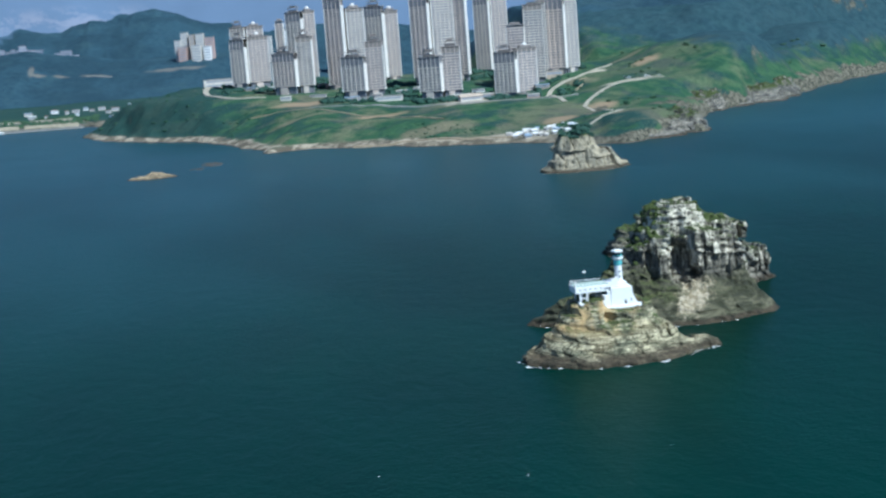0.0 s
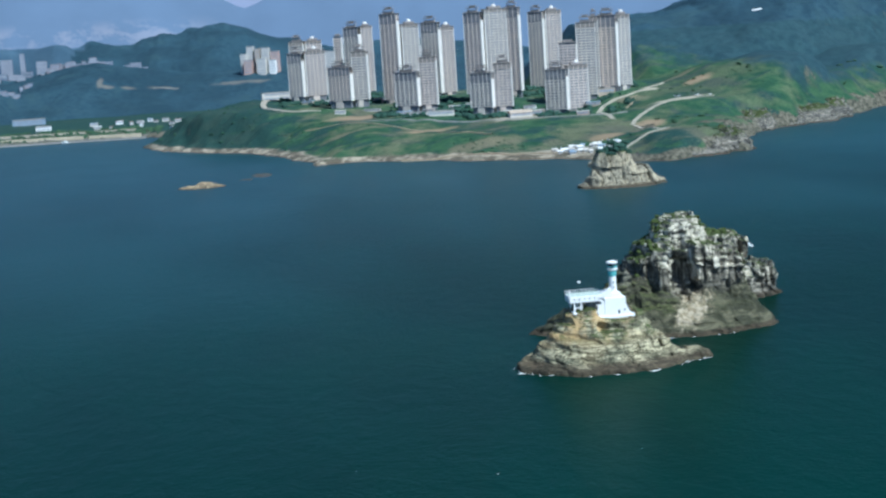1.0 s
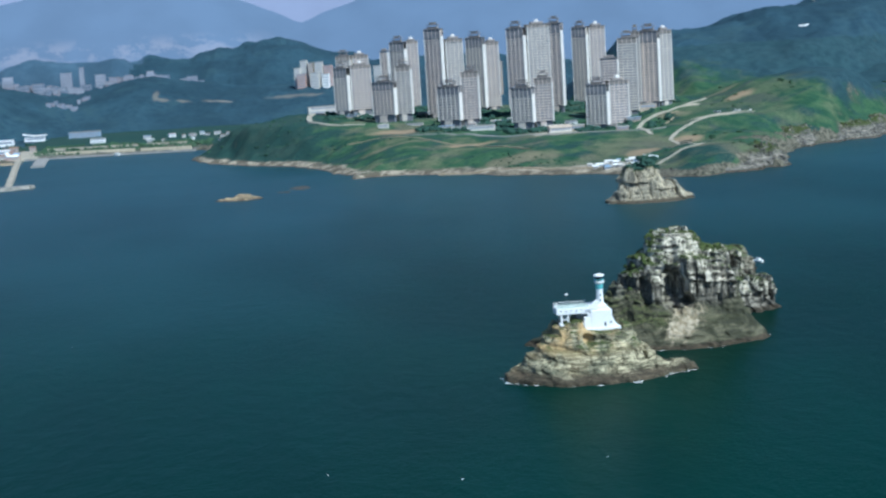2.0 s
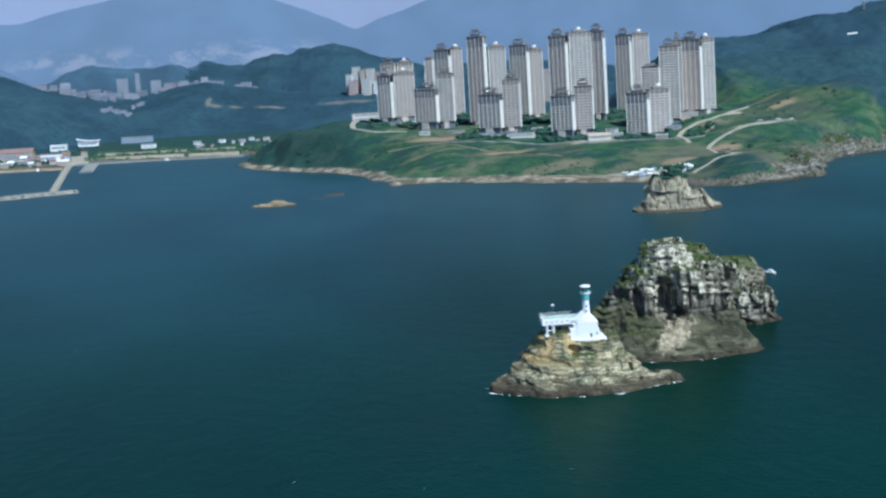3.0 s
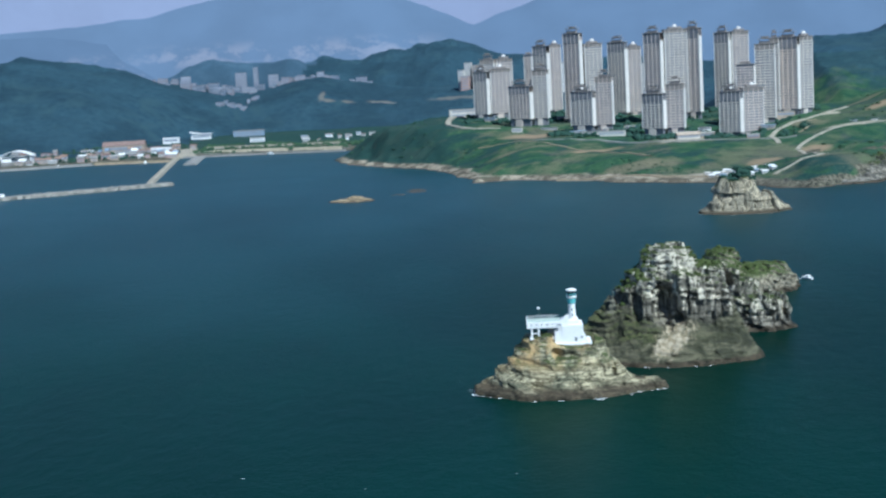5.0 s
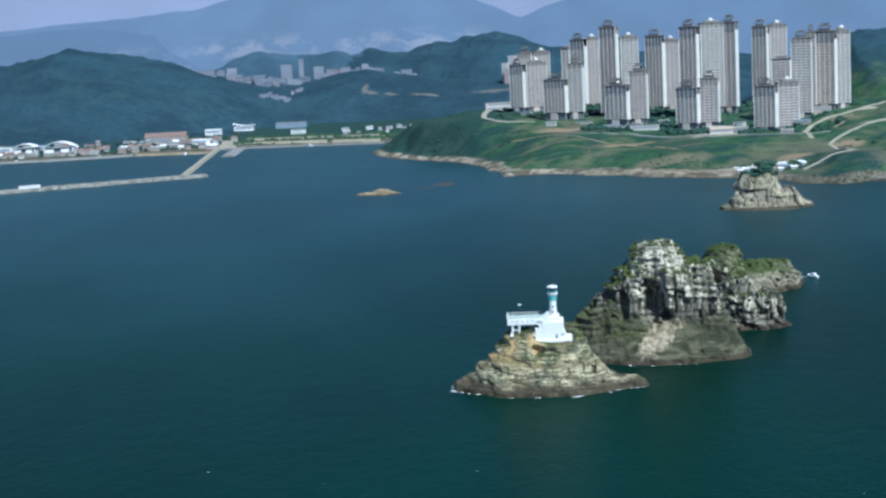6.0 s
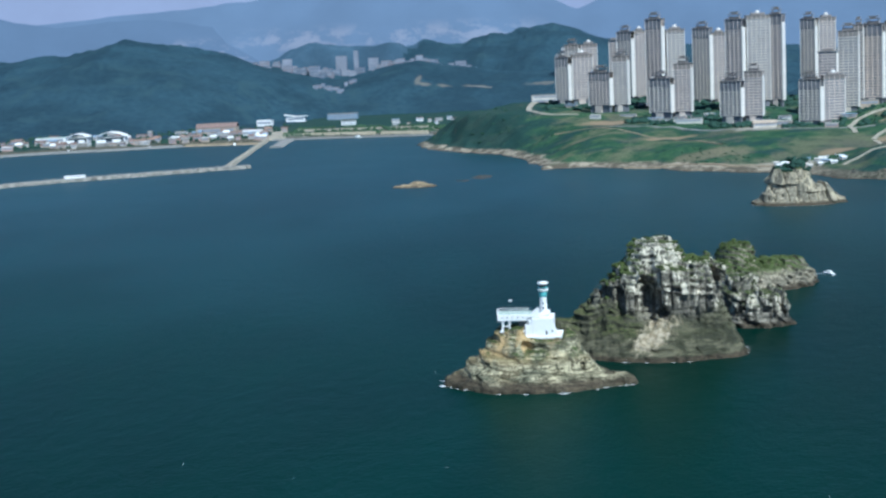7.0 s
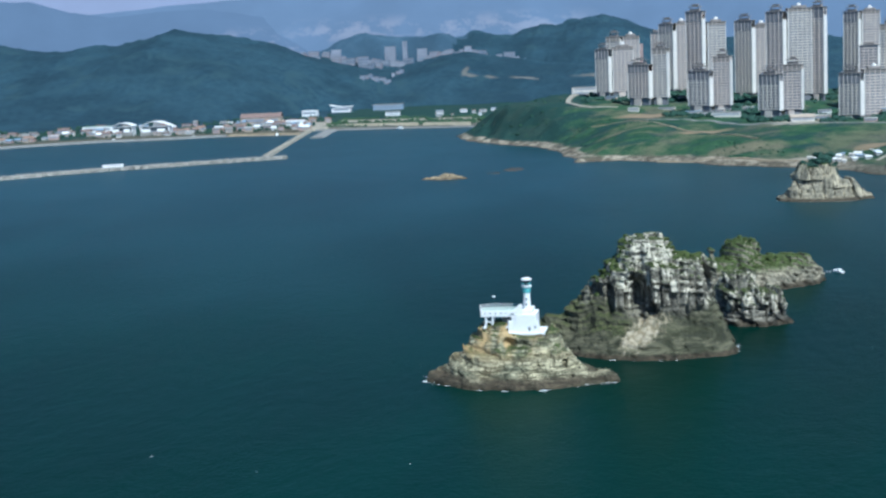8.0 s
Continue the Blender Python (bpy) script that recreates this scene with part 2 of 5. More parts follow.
def land_material():
    """Grass, scrub, bare tan earth and shore rock of the mainland."""
    m = Nodes("grass_and_scrub", 0.95, 0, 0.1)
    h = m.axis("Position", 2)
    up = m.axis("Normal", 2)
    big, mid, fine = m.noise(0.011, 4.0, 0.6, None, 0.6), m.noise(0.05, 4.0, 0.6), m.noise(0.4, 4.0, 0.65)
    grass = m.mix(m.ramp(mid, 0.35, 0.65), (0.024, 0.068, 0.040), (0.056, 0.116, 0.056))
    grass = m.mix(m.ramp(fine, 0.35, 0.7, 0.35, 0.0), grass, (0.016, 0.036, 0.016))
    woody = m.mix(m.ramp(fine, 0.3, 0.7), (0.014, 0.040, 0.040), (0.030, 0.068, 0.052))
    west = m.ramp(m.axis("Position", 0), -190, -50, 0.30, 0.0)
    grass = m.mix(m.ramp(m.calc("ADD", m.noise(0.016, 4.0, 0.6, None, 0.8), west), 0.47, 0.62), grass, woody)
    dry = m.mix(m.ramp(fine, 0.3, 0.7), (0.115, 0.110, 0.070), (0.20, 0.172, 0.115))
    col = m.mix(m.calc("MULTIPLY", m.ramp(m.calc("ADD", m.calc("MULTIPLY", big, 0.7), m.calc("MULTIPLY", mid, 0.3)), 0.47, 0.60), m.ramp(m.axis("Position", 0), 330, 420, 0.55, 0.3)), grass, dry)
    col = m.mix(m.ramp(m.calc("ADD", m.axis("Position", 0), m.calc("MULTIPLY", m.calc("SUBTRACT", mid, 0.5), 160)), -120, -60, 0.85, 0.0), col, m.mix(m.ramp(m.noise(0.02, 4.0, 0.6), 0.47, 0.62), woody, grass))
    wobble = m.calc("MULTIPLY", m.calc("SUBTRACT", m.noise(0.035, 4.0, 0.65), 0.5), 1.9)
    px, py = m.axis("Position", 0), m.axis("Position", 1)
    # bare ground: centre x, y and half widths
    for cx, cy, rx, ry, tone in ((14, 1504, 50, 24, 2), (0, 1350, 54, 15, 0), (95, 1292, 40, 16, 2), (141, 1146, 60, 26, 0), (218, 1298, 40, 26, 1), (282, 1092, 26, 20, 2), (225, 1052, 50, 26, 1), (395, 1380, 30, 26, 0), (505, 1415, 26, 16, 2), (440, 1440, 16, 10, 1),
                                 (495, 1476, 30, 12, 0), (425, 1270, 44, 12, 1), (362, 1165, 22, 22, 2), (-650, 2210, 26, 70, 1), (-540, 2240, 80, 60, 0), (-410, 2200, 80, 60, 0), (330, 1020, 30, 26, 0)):
        u = m.calc("DIVIDE", m.calc("SUBTRACT", px, cx), rx)
        v = m.calc("DIVIDE", m.calc("SUBTRACT", py, cy), ry)
        r2 = m.calc("ADD", m.calc("ADD", m.calc("MULTIPLY", u, u), m.calc("MULTIPLY", v, v)), wobble)
        col = m.mix(m.ramp(r2, 0.15, 1.15, 0.8, 0.0), col, ((0.14, 0.128, 0.080), (0.44, 0.38, 0.30), (0.30, 0.215, 0.140))[tone] if tone else dry)
    rock = m.mix(m.ramp(m.noise(0.22, 5.0, 0.7), 0.38, 0.62), (0.032, 0.034, 0.027), (0.165, 0.15, 0.11))
    sand = m.mix(m.ramp(m.noise(0.045, 5.0, 0.7), 0.42, 0.60), (0.105, 0.090, 0.066), (0.37, 0.315, 0.235))
    rock = m.mix(m.calc("MULTIPLY", m.ramp(m.axis("Position", 0), 210, 285, 1.0, 0.0), m.ramp(m.axis("Position", 0), -310, -280)), rock, sand)
    east = m.ramp(px, 285, 345, 0.0, 11.0)
    # woods creeping down the eastern slope, blued with haze like the hill forest
    wood = m.mix(m.ramp(m.noise(0.07, 5.0, 0.7), 0.34, 0.66), (0.020, 0.046, 0.060), (0.032, 0.067, 0.080))
    creep = m.calc("ADD", m.calc("ADD", h, m.calc("MULTIPLY", m.calc("SUBTRACT", m.noise(0.02, 5.0, 0.62, None, 0.5), 0.5), 80)), m.ramp(px, 520, 700, 0.0, 50.0))
    col = m.mix(m.ramp(creep, 86, 116, 0.0, 0.95), col, wood)
    shore = m.calc("SUBTRACT", m.calc("ADD", h, m.calc("MULTIPLY", m.calc("SUBTRACT", m.noise(0.022, 5.0, 0.65), 0.5), m.calc("ADD", 9.0, m.calc("MULTIPLY", east, 4.2)))), east)
    col = m.mix(m.ramp(shore, 4.5, 7.0, 1.0, 0.0), col, rock)
    col = m.mix(m.ramp(m.calc("ADD", up, m.calc("MULTIPLY", m.calc("SUBTRACT", mid, 0.5), 0.5)), 0.40, 0.52, 1.0, 0.0), col, rock)
    tide = m.calc("ADD", h, m.calc("MULTIPLY", m.calc("SUBTRACT", fine, 0.5), 2.0))
    col = m.mix(m.ramp(tide, 0.4, 1.4, 0.8, 0.0), col, (0.05, 0.04, 0.03))
    m.color(col)
    m.bump(fine, 0.6, 0.8)
    return m.mat


def forest_material(name, dark, light, scale=0.07, bare=(), glade=None):
    """Tree cover seen from afar: crowns at one scale, stands at another, clearings and bare earth where listed."""
    m = Nodes(name, 0.95, 0, 0.1)
    big, small = m.noise(0.006, 4.0, 0.6), m.noise(scale, 5.0, 0.7)
    col = m.mix(m.ramp(small, 0.34, 0.66), dark, light)
    col = m.mix(m.ramp(big, 0.4, 0.62, 0.0, 0.5), col, tuple(c * 0.6 for c in dark))
    if glade:
        col = m.mix(m.ramp(m.noise(0.011, 5.0, 0.62, None, 0.6), 0.52, 0.68, 0.0, 0.75), col, glade)
    wobble = m.calc("MULTIPLY", m.calc("SUBTRACT", m.noise(0.03, 4.0, 0.65), 0.5), 2.0)
    for cx, cy, rx, ry in bare:
        u = m.calc("DIVIDE", m.calc("SUBTRACT", m.axis("Position", 0), cx), rx)
        v = m.calc("DIVIDE", m.calc("SUBTRACT", m.axis("Position", 1), cy), ry)
        r2 = m.calc("ADD", m.calc("ADD", m.calc("MULTIPLY", u, u), m.calc("MULTIPLY", v, v)), wobble)
        col = m.mix(m.ramp(r2, -0.1, 1.2, 0.6, 0.0), col, (0.20, 0.175, 0.145))
    m.color(col)
    m.bump(small, 0.8, 4.0)
    return m.mat


def leaf_material(name, dark, light):
    m = Nodes(name, 0.9, 0, 0.15)
    g = m.t.nodes.new("ShaderNodeNewGeometry")
    r = g.outputs["Random Per Island"]
    m.color(m.mix(m.calc("MULTIPLY", m.calc("ADD", r, m.noise(0.6, 3.0)), 0.5), dark, light))
    m.bump(m.noise(1.2, 3.0), 0.35, 0.15)
    return m.mat


SEA = sea_material()
ROCK_LIGHT = rock_material("tawny_rock", (0.175, 0.172, 0.112), (0.52, 0.465, 0.30), 0, 0.15, wet=4.6, green_low=9, ochre=1.0, strata=0.9)
ROCK_GUANO = rock_material("limed_grey_rock", (0.098, 0.092, 0.075), (0.272, 0.244, 0.188), 0.30, 0.42, green_low=30, scree=(49, 10, 9.0, 8.5), strata=0.35, skirt=0.95, wet=2.6)
ROCK_SIDE = rock_material("limed_block_rock", (0.105, 0.10, 0.085), (0.28, 0.255, 0.20), 0.45, 0.35, green_low=8, strata=0.8, lime_from=6.0)
ROCK_GREEN = rock_material("grassy_grey_rock", (0.19, 0.175, 0.13), (0.42, 0.365, 0.26), 0, 1.45, green_low=7, strata=0.4, grass=(0.090, 0.118, 0.040))
ROCK_SHORE = rock_material("grey_shore_rock", (0.110, 0.108, 0.098), (0.31, 0.28, 0.225), 0, 0.75, green_low=13, strata=0.7, wet=2.6)
ROCK_SOL = rock_material("buff_rock", (0.215, 0.195, 0.145), (0.50, 0.43, 0.30), 0, 0.35, green_low=20, strata=0.05, upright=True)
ROCK_REEF = rock_material("ochre_reef_rock", (0.22, 0.17, 0.11), (0.46, 0.36, 0.22), 0, 0, wet=1.0)
ROCK_AWASH = plain("dark_reef_rock", (0.075, 0.072, 0.062), 0.9, 0.3, 0.4)
HAZEGREY = plain("grey_track", (0.22, 0.215, 0.20), 0.9, 0.15, 0.1)
LAND = land_material()
# Both hill forests carry distance haze in their colours, the farther one paler.
FOREST = forest_material("haze_blued_forest", (0.024, 0.053, 0.076), (0.037, 0.076, 0.098), bare=((-482, 3100, 9, 52), (-462, 3070, 22, 12), (-410, 3068, 22, 9), (-330, 3085, 40, 12), (-130, 3100, 90, 16)), glade=(0.038, 0.074, 0.088))
HAZY_FOREST = forest_material("haze_paled_forest", (0.050, 0.090, 0.130), (0.066, 0.110, 0.152), 0.03)
WHITE = plain("white_paint", (0.86, 0.85, 0.82), 0.6, 0.05, 0.3)
TEAL = plain("teal_paint", (0.16, 0.50, 0.50), 0.5, 0.1, 0.5)
GREENROOF = plain("pale_green_deck", (0.42, 0.52, 0.44), 0.7, 0.1, 0.6)
DARKGLASS = plain("dark_glass", (0.035, 0.05, 0.06), 0.12, 0.1, 0.5, spec=0.6)
CONCRETE = plain("grey_concrete", (0.28, 0.27, 0.25), 0.85, 0.2, 0.12)
TOWER_WALL = plain("cream_render", (0.62, 0.55, 0.48), 0.8, 0.08, 0.08)
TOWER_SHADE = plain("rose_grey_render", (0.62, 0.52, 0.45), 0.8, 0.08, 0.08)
TOWER_STRIP = plain("white_render", (0.74, 0.70, 0.65), 0.7, 0.05, 0.08)
TOWER_GLASS = plain("tower_window_glass", (0.20, 0.225, 0.265), 0.3, 0.2, 0.15, spec=0.5)
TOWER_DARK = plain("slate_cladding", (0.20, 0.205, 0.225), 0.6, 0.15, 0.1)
TOWER_CROWN = plain("brown_roof_cladding", (0.27, 0.24, 0.22), 0.7, 0.15, 0.15)
RED_ROOF = plain("red_roof", (0.25, 0.175, 0.15), 0.8, 0.2, 0.2)
BLUE_ROOF = plain("blue_grey_roof", (0.25, 0.33, 0.42), 0.6, 0.15, 0.2)
PAVING = plain("pale_paving", (0.37, 0.33, 0.26), 0.9, 0.2, 0.1)
EARTH = plain("bare_earth", (0.30, 0.24, 0.16), 0.95, 0.25, 0.08)
# Window glass lightened to blue-grey, with the haze put into its colour.
FAR_GLASS = plain("hazed_window_band", (0.30, 0.32, 0.36), 0.6, 0.1, 0.1)
FOAM = plain("sea_foam", (0.85, 0.87, 0.87), 0.9, 0.05, 1.0)
LEAF_DARK = leaf_material("dark_evergreen", (0.024, 0.056, 0.044), (0.038, 0.080, 0.056))
BARK = plain("grey_bark", (0.12, 0.09, 0.065), 0.95, 0.2, 1.0)
LEAF_CAPE = leaf_material("cape_scrub_leaf", (0.030, 0.074, 0.048), (0.046, 0.100, 0.058))
LEAF_OLIVE = leaf_material("olive_scrub", (0.036, 0.052, 0.016), (0.082, 0.104, 0.034))
LEAF = leaf_material("broadleaf_scrub", (0.036, 0.074, 0.042), (0.056, 0.104, 0.054))


# ---- the sea ----
bm = bmesh.new()
bm.faces.new([bm.verts.new(c) for c in ((-16000, -16000, 0), (16000, -16000, 0), (16000, 16000, 0), (-16000, 16000, 0))])
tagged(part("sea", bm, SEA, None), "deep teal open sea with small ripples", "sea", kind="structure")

# ---- the mainland ----
COAST = np.array([(-3200, 1700), (-1600, 1760), (-1250, 1860), (-1110, 1960), (-1029, 2006), (-900, 2030), (-798, 2066), (-700, 2098), (-643, 2152), (-596, 2154), (-481, 2146),
                  (-366, 2124), (-318, 2118), (-284, 2060), (-276, 1960), (-302, 1885), (-310, 1815), (-270, 1680), (-214, 1580), (-142, 1485), (-90, 1350), (-64, 1178),
                  (-16, 1184), (30, 1162), (73, 1130), (112, 1074), (163, 1040), (206, 1008), (240, 965), (262, 900), (299, 884), (342, 916), (384, 943), (408, 940),
                  (428, 1010), (462, 1100), (525, 1212), (598, 1254), (683, 1334), (782, 1446), (885, 1560), (1300, 1900), (3200, 2300), (3200, 6000), (-3200, 6000)], float)
# known ground heights: x, y, z
LEVELS = np.array([(-40, 1730, 57), (15, 1610, 50), (60, 1830, 60), (100, 1655, 50), (110, 1504, 40), (180, 1760, 53), (235, 1545, 52), (200, 1400, 35), (340, 1658, 58),
                   (305, 1394, 27), (350, 1450, 43), (395, 1470, 54), (-24, 1761, 60), (80, 1490, 40), (429, 1521, 64), (375, 1405, 48), (337, 1331, 29), (451, 1290, 48),
                   (563, 1482, 85), (627, 1475, 99), (378, 1012, 28), (31, 1460, 36), (80, 1264, 24), (345, 1110, 17), (214, 1045, 5), (-190, 1740, 54), (-240, 1850, 42),
                   (-80, 1420, 25), (-120, 1790, 66), (-130, 1660, 54), (480, 1180, 26), (760, 1560, 55), (900, 1750, 90)], float)


def coast_distance(x, y):
    """Metres inland (positive) or out at sea (negative)."""
    best = np.full(x.shape, 1e9)
    inside = np.zeros(x.shape, bool)
    for (ax, ay), (bx, by) in zip(COAST, np.roll(COAST, -1, 0)):
        ex, ey = bx - ax, by - ay
        t = np.clip(((x - ax) * ex + (y - ay) * ey) / (ex * ex + ey * ey), 0, 1)
        best = np.minimum(best, (x - ax - t * ex) ** 2 + (y - ay - t * ey) ** 2)
        if ay != by:
            inside ^= ((ay > y) != (by > y)) & (x < ex * (y - ay) / ey + ax)
    return np.where(inside, 1, -1) * np.sqrt(best)


def plateau(x, y):
    num, den = 0.0, 0.0
    for lx, ly, lz in LEVELS:
        w = 1 / ((x - lx) ** 2 + (y - ly) ** 2 + 900) ** 1.5
        num, den = num + w * lz, den + w
    return num / den


def crest(x, y, line, foot, top, power=1.0, behind=900.0):
    """A hill whose crest runs along y = top with the heights of line, rising from y = foot."""
    h = np.interp(x, [p[0] for p in line], [p[1] for p in line])
    front = sstep(foot, top, y) ** power
    return h * np.where(y < top, front, 1 - 0.75 * sstep(top, top + behind, y))


HILL_LEFT = [(-2861, 195), (-2093, 230), (-1746, 206), (-1538, 181), (-1425, 201), (-1234, 224), (-1111, 202), (-990, 178), (-871, 140), (-751, 105), (-663, 50), (-590, 12), (-520, 0)]
HILL_MIDFRONT = [(-1100, 80), (-900, 95), (-733, 98), (-593, 127), (-516, 138), (-381, 112), (-244, 97), (-137, 95), (100, 100), (400, 100), (700, 60)]
HILL_CITY = [(-2400, 150), (-1300, 150), (-1100, 148), (-982, 142), (-919, 128), (-822, 118), (-750, 108), (-600, 130), (-450, 120), (-300, 60)]
HILL_MID = [(-1100, 60), (-900, 115), (-840, 132), (-725, 166), (-560, 212), (-430, 218), (-325, 214), (-221, 231), (-165, 233), (-90, 212), (-10, 182), (120, 165), (500, 160), (900, 120)]
HILL_FAR = [(-1500, 100), (-1200, 130), (-1045, 164), (-972, 192), (-900, 206), (-794, 204), (-688, 199), (-619, 193), (-500, 150), (-400, 80)]
HILL_RIGHT = [(380, 0), (440, 90), (500, 160), (560, 167), (620, 169), (675, 177), (714, 197), (754, 204), (800, 202), (950, 222), (1200, 250), (1700, 270), (2600, 200)]


def ground_height(x, y, rough=True):
    d = coast_distance(x, y) + (13 * fbm(x / 34, y / 34, 0, 4, 5) if rough else 0)
    head = sstep(2060, 1930, y) * sstep(-420, -330, x)
    shore = 3.6 * sstep(-4, 12, d) + 2.5 * sstep(0, 60, d)
    bank = np.interp(x, [-300, -150, 0, 150, 260, 330, 450, 600, 900], [75, 85, 110, 130, 150, 60, 60, 75, 90])
    cliff = (13 + 9 * fbm(x / 45, y / 45, 0, 3, 14)) * sstep(285, 340, x)
    land = shore + head * (cliff * sstep(1, 20, d) + np.maximum(plateau(x, y) - 6 - cliff, 0) * sstep(6, bank, d)) + (1 - head) * 8 * sstep(40, 400, d)
    hills = np.maximum.reduce([
        crest(x, y, HILL_LEFT, np.interp(x, [-1000, -900, -790, -560], [2300, 2400, 2680, 2860]), 3080, 0.75), crest(x, y, HILL_MIDFRONT, 2810, 3300, 0.8), crest(x, y, HILL_CITY, 3050, 3600, 0.8),
        crest(x, y, HILL_MID, 3330, 4000, 0.8), crest(x, y, HILL_FAR, 3640, 3780, 0.8, 300.0), crest(x, y, HILL_RIGHT, 1380, 2000, 0.85) * sstep(25, 260, d)])
    if rough:
        hills = hills * (1 + 0.10 * (fbm(x / 150, y / 150, 0, 4, 9, True) - 0.55) * sstep(0, 60, hills))
        hills = hills + 2.4 * fbm(x / 15, y / 15, 0, 3, 41) * sstep(12, 26, hills)
        land = land + 1.6 * fbm(x / 22, y / 22, 0, 4, 21) * sstep(2, 14, d) + (1.1 + 4.5 * sstep(285, 340, x)) * fbm(x / 11, y / 11, 0, 4, 31, True) * sstep(-6, 4, d) * sstep(34, 14, d)
    if rough:
        land = land + 2.6 * fbm(x / 13, y / 13, 0, 3, 63) * sstep(-90, -200, x) * sstep(12, 30, d) * head
    z = np.maximum(land, hills + 4 * sstep(0, 30, hills))
    return np.where(d < -4, -3.0 - 0.02 * np.minimum(-d, 100), z - 3.0 * sstep(4, -4, d))


def spaced(*stretches):
    out = []
    for a, b, step in stretches:
        out += list(np.arange(a, b, step))
    return np.array(out + [stretches[-1][1]], float)


xs = spaced((-2700, -1900, 20), (-1900, -400, 11), (-400, 760, 5), (760, 1100, 9), (1100, 2400, 30))
ys = spaced((840, 1860, 5), (1860, 2100, 8), (2100, 3350, 11), (3350, 4220, 16))
me = shade_smooth(grid_mesh("mainland", xs, ys, ground_height, keep=-1.5))
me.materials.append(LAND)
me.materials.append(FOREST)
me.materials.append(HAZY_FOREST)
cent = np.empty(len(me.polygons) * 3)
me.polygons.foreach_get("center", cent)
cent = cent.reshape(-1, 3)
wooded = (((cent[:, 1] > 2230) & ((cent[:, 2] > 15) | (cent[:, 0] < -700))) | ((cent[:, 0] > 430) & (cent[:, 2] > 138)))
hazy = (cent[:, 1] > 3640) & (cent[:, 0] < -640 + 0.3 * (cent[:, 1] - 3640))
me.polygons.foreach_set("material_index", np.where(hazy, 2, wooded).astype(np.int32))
tagged(new("ground", me), "green headland and wooded hills with a pale rocky shore", "ground", kind="structure")


def gz(x, y):
    return float(ground_height(np.array([float(x)]), np.array([float(y)]))[0])


# ---- the far mountains, on a wide arc; directions and heights in degrees ----
def far_range(name, label, outline, reach, rgb, seed, base=40.0, depth=420.0, wobble=0.03, haze=None):
    m = Nodes(name + "_haze_glow", 1.0, 0, 0.0)
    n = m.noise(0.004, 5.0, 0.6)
    # Distance haze is painted as emission: the surface glows over a dim base.
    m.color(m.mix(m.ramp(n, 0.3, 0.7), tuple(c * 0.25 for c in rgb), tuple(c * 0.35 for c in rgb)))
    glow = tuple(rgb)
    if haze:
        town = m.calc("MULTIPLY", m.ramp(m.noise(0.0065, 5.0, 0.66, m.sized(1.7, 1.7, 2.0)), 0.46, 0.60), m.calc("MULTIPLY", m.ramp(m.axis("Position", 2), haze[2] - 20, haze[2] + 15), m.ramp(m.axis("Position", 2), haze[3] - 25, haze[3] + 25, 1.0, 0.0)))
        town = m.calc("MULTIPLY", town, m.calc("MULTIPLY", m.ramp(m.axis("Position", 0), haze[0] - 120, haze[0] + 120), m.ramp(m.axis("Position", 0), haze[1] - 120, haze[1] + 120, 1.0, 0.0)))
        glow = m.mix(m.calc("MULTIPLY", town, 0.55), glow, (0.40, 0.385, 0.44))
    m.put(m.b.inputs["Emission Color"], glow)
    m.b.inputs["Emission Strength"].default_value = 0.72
    a = np.radians(np.linspace(outline[0][0], outline[-1][0], 260))
    s = np.linspace(0, 1, 14)
    ga, gs = np.meshgrid(a, s)
    up = np.interp(np.degrees(ga), [p[0] for p in outline], [p[1] for p in outline])
    top = 141 + reach * np.tan(np.radians(up + wobble * 2 * fbm(np.degrees(ga) * 0.9, 0 * ga, 0, 4, seed)))
    r = reach - depth * (1 - gs)
    z = base + (top - base) * gs ** 1.2 * (1 + 0.05 * fbm(np.degrees(ga) * 1.3, gs * 4, 0, 3, seed + 5) * (1 - gs))
    pts = np.stack([-20 + r * np.sin(ga), -635 + r * np.cos(ga), z], -1)
    ny, nx = ga.shape
    i = np.arange(nx * ny).reshape(ny, nx)
    q = np.stack([i[:-1, :-1], i[:-1, 1:], i[1:, 1:], i[1:, :-1]], -1).reshape(-1, 4)
    me = bpy.data.meshes.new(name)
    me.from_pydata(pts.reshape(-1, 3).tolist(), [], q.tolist())
    shade_smooth(me).materials.append(m.mat)
    return tagged(new(name, me), label, "mountain", kind="structure")


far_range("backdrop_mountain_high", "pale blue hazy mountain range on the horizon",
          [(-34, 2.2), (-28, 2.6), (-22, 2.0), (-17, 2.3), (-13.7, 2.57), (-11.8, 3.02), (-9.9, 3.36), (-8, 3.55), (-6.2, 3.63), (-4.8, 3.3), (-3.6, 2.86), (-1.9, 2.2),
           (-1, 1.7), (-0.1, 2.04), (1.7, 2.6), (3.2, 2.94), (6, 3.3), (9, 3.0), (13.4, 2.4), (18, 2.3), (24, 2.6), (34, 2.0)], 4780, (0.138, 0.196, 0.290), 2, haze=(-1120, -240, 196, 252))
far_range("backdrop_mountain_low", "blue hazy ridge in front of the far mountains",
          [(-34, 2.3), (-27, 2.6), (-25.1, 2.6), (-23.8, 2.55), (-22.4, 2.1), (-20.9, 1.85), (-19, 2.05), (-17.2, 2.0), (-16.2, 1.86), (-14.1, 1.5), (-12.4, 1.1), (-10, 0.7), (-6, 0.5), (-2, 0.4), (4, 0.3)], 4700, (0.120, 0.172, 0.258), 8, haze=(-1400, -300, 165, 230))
# Upright glowing sheet added behind the ranges for the pale low sky.
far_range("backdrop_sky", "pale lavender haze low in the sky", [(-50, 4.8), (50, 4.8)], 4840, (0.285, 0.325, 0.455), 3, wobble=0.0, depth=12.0)


